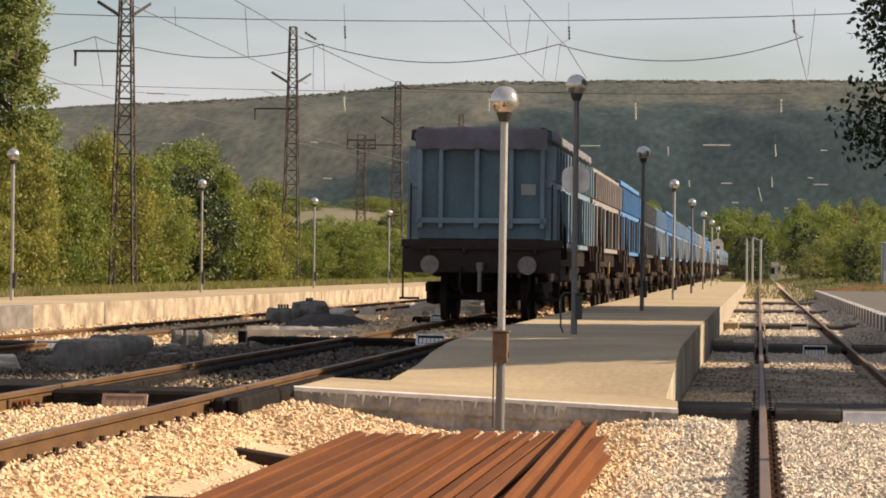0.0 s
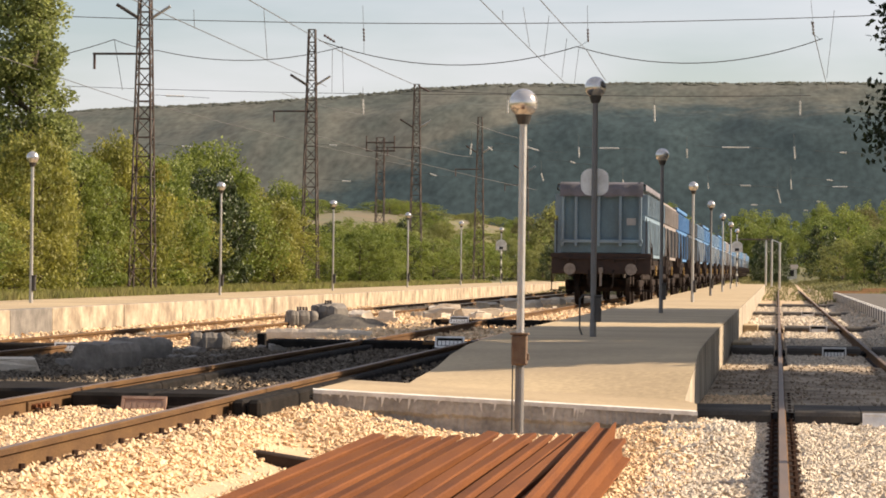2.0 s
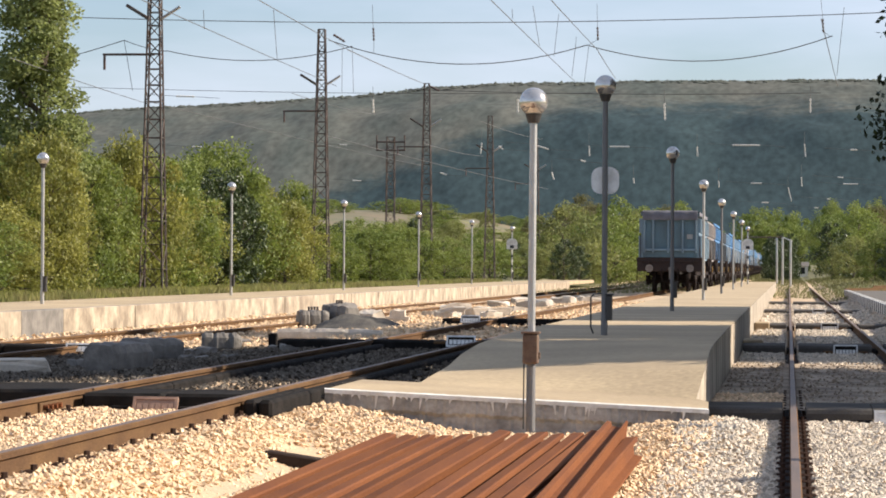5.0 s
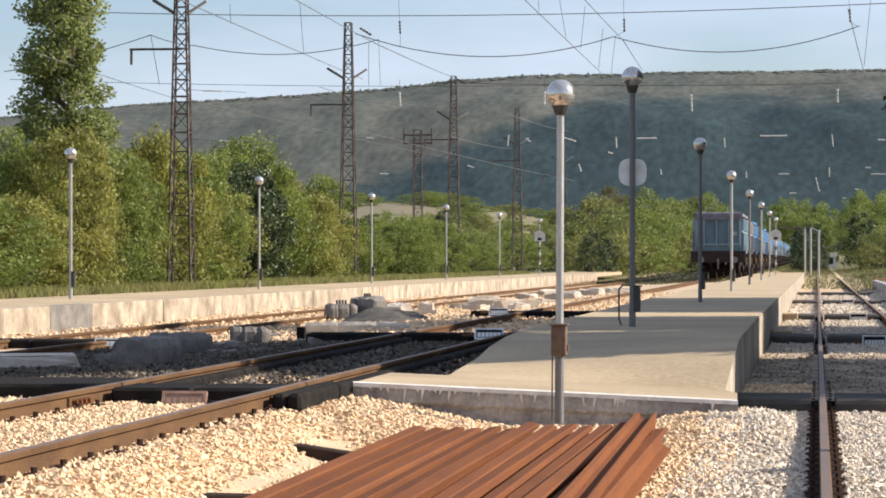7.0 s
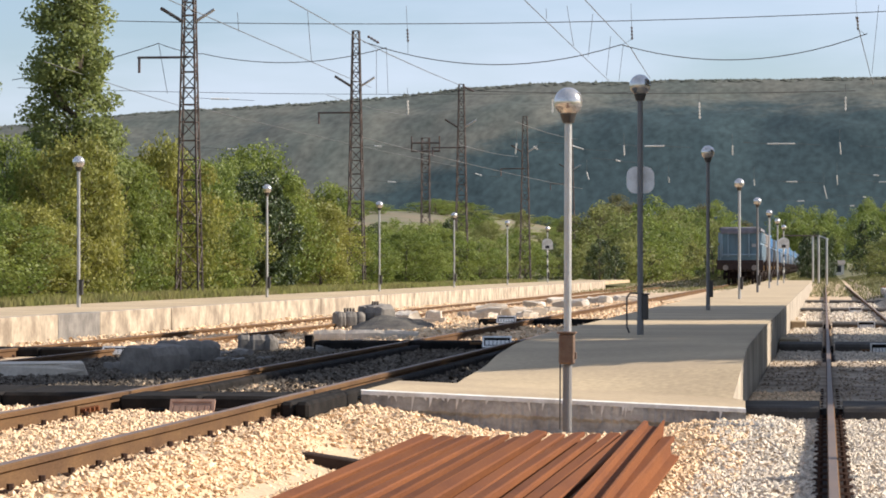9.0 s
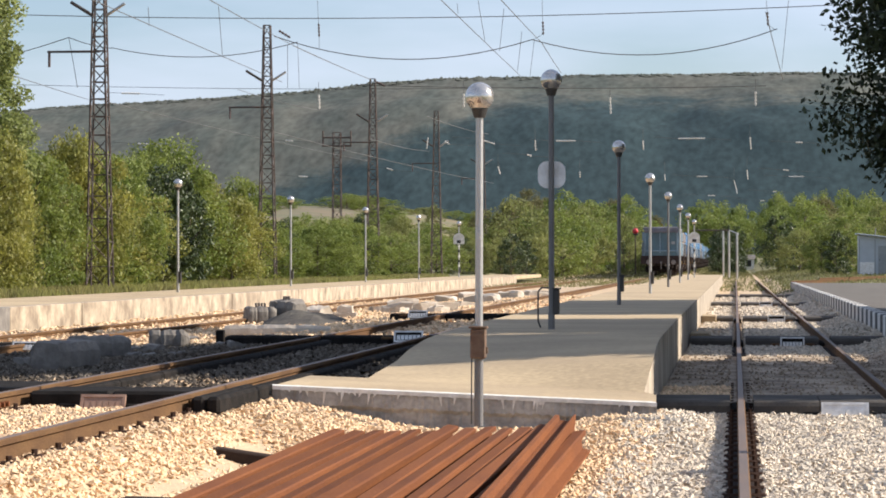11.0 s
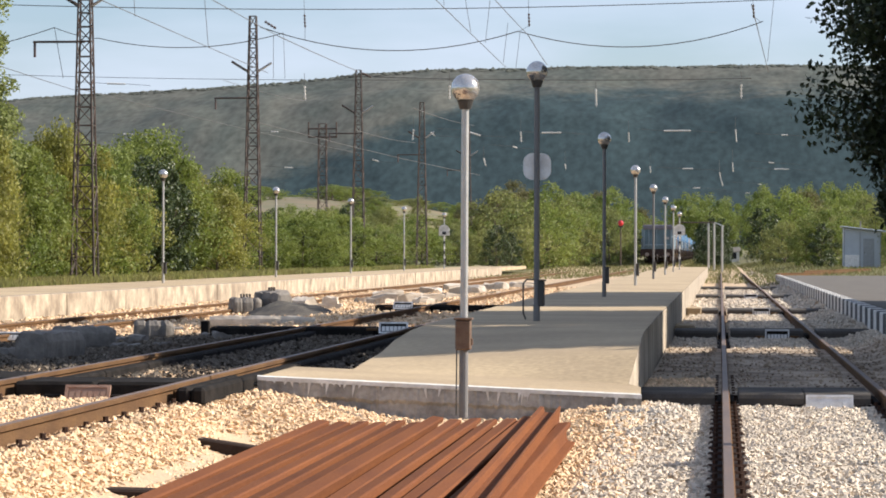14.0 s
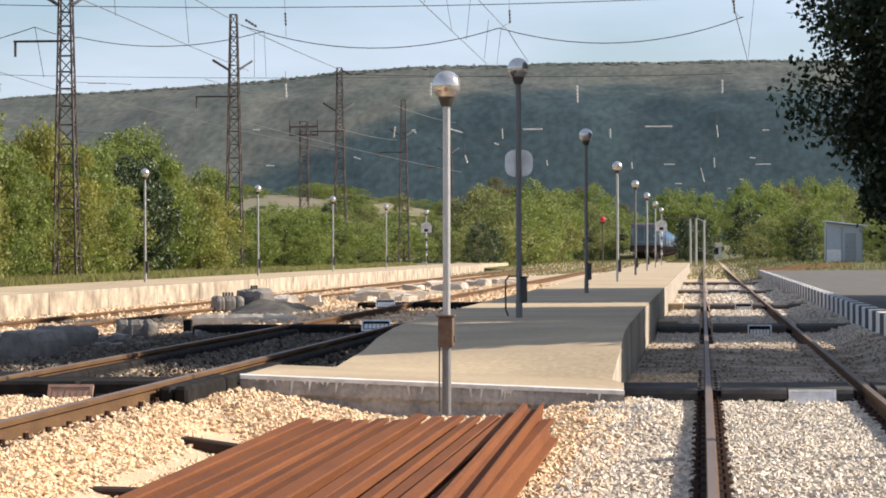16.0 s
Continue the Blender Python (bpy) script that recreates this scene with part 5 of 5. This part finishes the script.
def wagon(paint, upper, label, canvas=False, zt=3.41):
    """High-sided open bogie wagon, 14 m over its buffers; its tail stands at the origin and it runs on along y."""
    th = empty("freight_wagon")
    P, U = M_paint[paint], M_paint[upper]
    y0, y1, hw = 0.62, 13.42, 1.16
    zb = 1.50
    body = part("end_wall", box((0, y0 + 0.04, (zb + zt) / 2), (2 * hw, 0.08, zt - zb), 0.01), P, th, "plain plate wall")
    part("end_wall", box((0, y1 - 0.04, (zb + zt) / 2), (2 * hw, 0.08, zt - zb), 0.01), P, th)
    for s in (-1, 1):
        # dark grey walls and doors behind the posts paint the gaps' shade
        part("side_wall", box((s * (hw - 0.03), (y0 + y1) / 2, (2.45 + zt) / 2), (0.06, y1 - y0 - 0.17, zt - 2.45)), U if upper in ("bright_blue", "faded_blue") else M_paint["dark_grey"], th)
        part("side_door", box((s * (hw - 0.06), (y0 + y1) / 2, 1.85), (0.06, y1 - y0 - 0.17, 1.2)), P if not canvas else M_paint["dark_grey"], th)
        bm = bmesh.new()
        for z, h in ((zt - 0.05, 0.12), (2.50, 0.14), (1.45, 0.14)):
            add_box(bm, (s * (hw + 0.03), (y0 + y1) / 2, z), (0.12, y1 - y0, h), 0.01)
        part("side_rail", bm, U, th)
        for i in range(15):
            y = y0 + 0.08 + i * (y1 - y0 - 0.16) / 14
            part("side_post", box((s * (hw + 0.08), y, 2.87), (0.19, 0.10, 0.62), 0.01), U, th)
            if i % 2 == 0 or canvas:
                part("lower_post", box((s * (hw + 0.09), y, 1.95), (0.21, 0.11, 0.95), 0.01), U if i % 4 == 0 or canvas else P, th)
        for i in range(4):
            y = y0 + 1.6 + i * 3.1
            for dy, end in ((0.0, 0.1), (1.2, 1.12)) if i in (0, 3) else ():
                part("door_lever", tube((s * (hw + 0.13), y + dy, 2.45), (s * (hw + 0.20), y + end, 1.15), 0.032, seg=6), M_under, th)
            if i == 1:
                part("yellow_handle", box((s * (hw + 0.2), y + 0.6, 1.0), (0.05, 0.06, 0.30), 0.01), M_yellow, th)
            part("air_cylinder", tube((s * 0.95, y, 0.95), (s * 0.95, y + 0.7, 0.95), 0.15, seg=12), M_under, th)
    # tail ribs and belts
    for x in (-hw + 0.05, -0.73, -0.08, 0.54, hw - 0.05):
        part("end_rib", box((x, y0 - 0.05, (zb + zt) / 2 + 0.08), (0.085, 0.10, zt - zb - 0.22), 0.012), M_paint["rib_blue"] if canvas else P, th)
    for z, h in ((zt - 0.05, 0.12), (1.83, 0.10)):
        part("end_belt", box((0, y0 - 0.045, z), (2 * hw + 0.06, 0.11, h), 0.012), M_paint["rib_blue"] if canvas else P, th)
    part("number_panel", box((0.85, y0 - 0.012, 2.4), (0.26, 0.02, 0.2)), M_steelgrey, th, "pale panel with plain marks")
    # load
    bm = bmesh.new()
    n, k = 24, 7
    g = [[bm.verts.new((-hw + 0.08 + (2 * hw - 0.16) * j / (k - 1), y0 + 0.1 + (y1 - y0 - 0.2) * i / (n - 1),
                        zt + (0.10 * math.sin(math.pi * j / (k - 1)) if canvas else -0.35) + 0.05 * noise.noise((j * 0.9, i * 0.7, 1.0)))) for j in range(k)] for i in range(n)]
    for i in range(n - 1):
        for j in range(k - 1):
            bm.faces.new((g[i][j], g[i][j + 1], g[i + 1][j + 1], g[i + 1][j]))
    part("cover" if canvas else "load", bm, M_canvas if canvas else M_coal_shade, th, "sagging dusty canvas cover" if canvas else "dark coal load", smooth=True)
    if canvas:
        bm = bmesh.new()
        rng = random.Random(3)
        def skirt(pa, pb, out, cuts, drop):
            prev = None
            for i in range(cuts + 1):
                p = Vector(pa).lerp(Vector(pb), i / cuts)
                w = Vector(out) * (0.10 + 0.02 * rng.random())
                row = [bm.verts.new(p - Vector(out) * 0.1 + Vector((0, 0, 0.12))), bm.verts.new(p + w + Vector((0, 0, 0.05))),
                       bm.verts.new(p + w * 1.1 + Vector((0, 0, -drop - 0.05 * rng.random())))]
                if prev:
                    for j in range(2):
                        bm.faces.new((prev[j], row[j], row[j + 1], prev[j + 1]))
                prev = row
        skirt((-hw - 0.03, y0 - 0.02, zt), (hw + 0.03, y0 - 0.02, zt), (0, -1, 0), 14, 0.27)
        for s in (-1, 1):
            skirt((s * (hw + 0.0), y0 - 0.05, zt), (s * (hw + 0.0), y1, zt), (s, 0, 0), 30, 0.08)
        part("cover_skirt", bm, M_canvas, th, "folded canvas edge hanging over the walls", smooth=True)
    # underframe
    part("underframe", box((0, 7.02, 1.16), (0.9, 12.6, 0.34), 0.02), M_under, th)
    for s in (-1, 1):
        part("sole_bar", box((s * 1.1, 7.02, 1.18), (0.10, 12.7, 0.30), 0.01), M_under, th)
        part("hopper_side", box((s * 0.85, 7.02, 0.95), (0.4, 6.4, 0.5), 0.05), M_under, th)
    for y in (0.72, 13.32):
        part("headstock", box((0, y, 1.12), (2.86, 0.2, 0.46), 0.015), M_headstock, th, "deep rusty headstock")
        part("end_sill", box((0, y, 1.42), (2.9, 0.24, 0.14), 0.01), M_headstock, th)
        d = -1 if y < 5 else 1
        for s in (-1, 1):
            b = part("buffer", tube((s * 0.875, y + d * 0.1, 1.03), (s * 0.875, y + d * 0.52, 1.03), 0.10, 0.085, 14), M_under, th)
            bm = tube((s * 0.875, y + d * 0.54, 1.03), (s * 0.875, y + d * 0.60, 1.03), 0.165, 0.165, 24)
            part("buffer_plate", bm, M_buffer, b, "worn round steel buffer plate")
            part("end_step", box((s * 1.3, y + d * 0.05, 0.42), (0.34, 0.26, 0.04)), M_under, th)
            part("step_hanger", tube((s * 1.42, y + d * 0.05, 0.42), (s * 1.42, y + d * 0.05, 1.25), 0.018, seg=6), M_under, th)
            part("hand_rail", tube((s * 1.28, y + d * 0.12, 1.5), (s * 1.28, y + d * 0.12, 2.5), 0.015, seg=6), M_under, th)
        part("brake_pipe", tube((-1.25, y + d * 0.15, 1.33), (1.25, y + d * 0.15, 1.33), 0.025, seg=8), M_headstock, th)
        for x in (-0.95, -0.3, 0.35, 0.98):
            part("pipe_bracket", box((x, y + d * 0.14, 1.30), (0.06, 0.08, 0.14), 0.008), M_headstock, th)
        bm = box((0, y + d * 0.22, 1.0), (0.12, 0.28, 0.16), 0.02)
        add_tube(bm, (0, y + d * 0.33, 0.98), (0, y + d * 0.33, 0.55), 0.035, seg=8)
        part("coupling_hook", bm, M_buffer, th)
        for s in (-1, 1):
            wire_object("brake_hose", [(s * 0.35, y + d * 0.1, 1.0), (s * 0.35, y + d * 0.3, 0.9), (s * 0.36, y + d * 0.36, 0.65), (s * 0.3, y + d * 0.3, 0.5)], 0.025, M_under, th)
    for yb in (2.55, 11.49):
        bogie = part("bogie_frame", box((0, yb, 0.62), (1.5, 0.5, 0.28), 0.03), M_under, th)
        for s in (-1, 1):
            bm = box((s * 1.02, yb, 0.62), (0.12, 2.5, 0.2), 0.03)
            add_box(bm, (s * 1.02, yb, 0.42), (0.11, 0.9, 0.26), 0.03)
            part("side_frame", bm, M_under, bogie)
    return tagged(th, label, "freight wagon", group="train wagons")


wheelset_mesh = []


def wheelset(wag, y):
    """An axle with its two wheels, a part of the wagon that rolls."""
    if not wheelset_mesh:
        bm = tube((-1.05, 0, 0), (1.05, 0, 0), 0.075, seg=10)
        for s in (-1, 1):
            add_tube(bm, (s * 0.68, 0, 0), (s * 0.715, 0, 0), 0.49, 0.49, 28)
            add_tube(bm, (s * 0.715, 0, 0), (s * 0.80, 0, 0), 0.46, 0.455, 28)
            add_tube(bm, (s * 0.95, 0, 0), (s * 1.08, 0, 0), 0.14, 0.14, 10)
        ob = part("wheelset", bm, M_under, wag)
        wheelset_mesh.append(ob.data)
    else:
        ob = new("wheelset", wheelset_mesh[0])
        ob.parent = wag
    ob.location = (0, y, 0.46)
    return ob


TRACK_X, RAIL_Z, PITCH = -4.96, 0.3, 14.04
KINDS = [wagon("blue_grey", "rib_blue", "blue-grey open bogie wagon with a dusty canvas cover", True),
         wagon("dark_grey", "tan_grey", "brownish-grey open bogie wagon with dark lower doors", zt=3.28),
         wagon("dark_grey", "bright_blue", "bright blue open bogie wagon with dark lower doors"),
         wagon("dark_grey", "dark_grey", "dark grey open bogie wagon", zt=3.15),
         wagon("pale_grey", "faded_blue", "faded blue open bogie wagon with pale grey lower doors", zt=3.24)]
ORDER = [0, 1, 2, 3, 4, 2, 4, 4, 2, 4, 1, 4, 2, 4, 4, 3, 4, 2, 4, 4, 1, 4, 2, 4, 4]
used = set()
TRAIN = []
for k in ORDER:
    if k in used:
        w = copy_thing(KINDS[k], Matrix.Identity(4))
    else:
        w = KINDS[k]
        used.add(k)
    TRAIN.append(w)
WHEELS = [(i, y, wheelset(w, y)) for i, w in enumerate(TRAIN) for y in (1.65, 3.45, 10.59, 12.39)]


def tail_at(t):
    """Where the last wagon's buffers stand at t seconds: the train draws away and slows a little."""
    return 52.7 + 13.3 * t + 10.4 * (1 - math.exp(-t / 3))


def motions():
    times = [i * 0.5 for i in range(33)]
    lean = math.tan(radians(MAIN_TURN))
    for i, w in enumerate(TRAIN):
        walk(w, [(t, pose(TRACK_X - lean * (tail_at(t) + i * PITCH - 30), tail_at(t) + i * PITCH, RAIL_Z, 0, 0, MAIN_TURN)) for t in times])
    # rolling wheels on the last wagons
    for i, y, ob in WHEELS:
        if i < 2:
            fine = [k / 30 for k in range(481)]
            walk(ob, [(t, pose(0, y, 0.46, -math.degrees((tail_at(t) - tail_at(0)) / 0.46))) for t in fine])


motions()
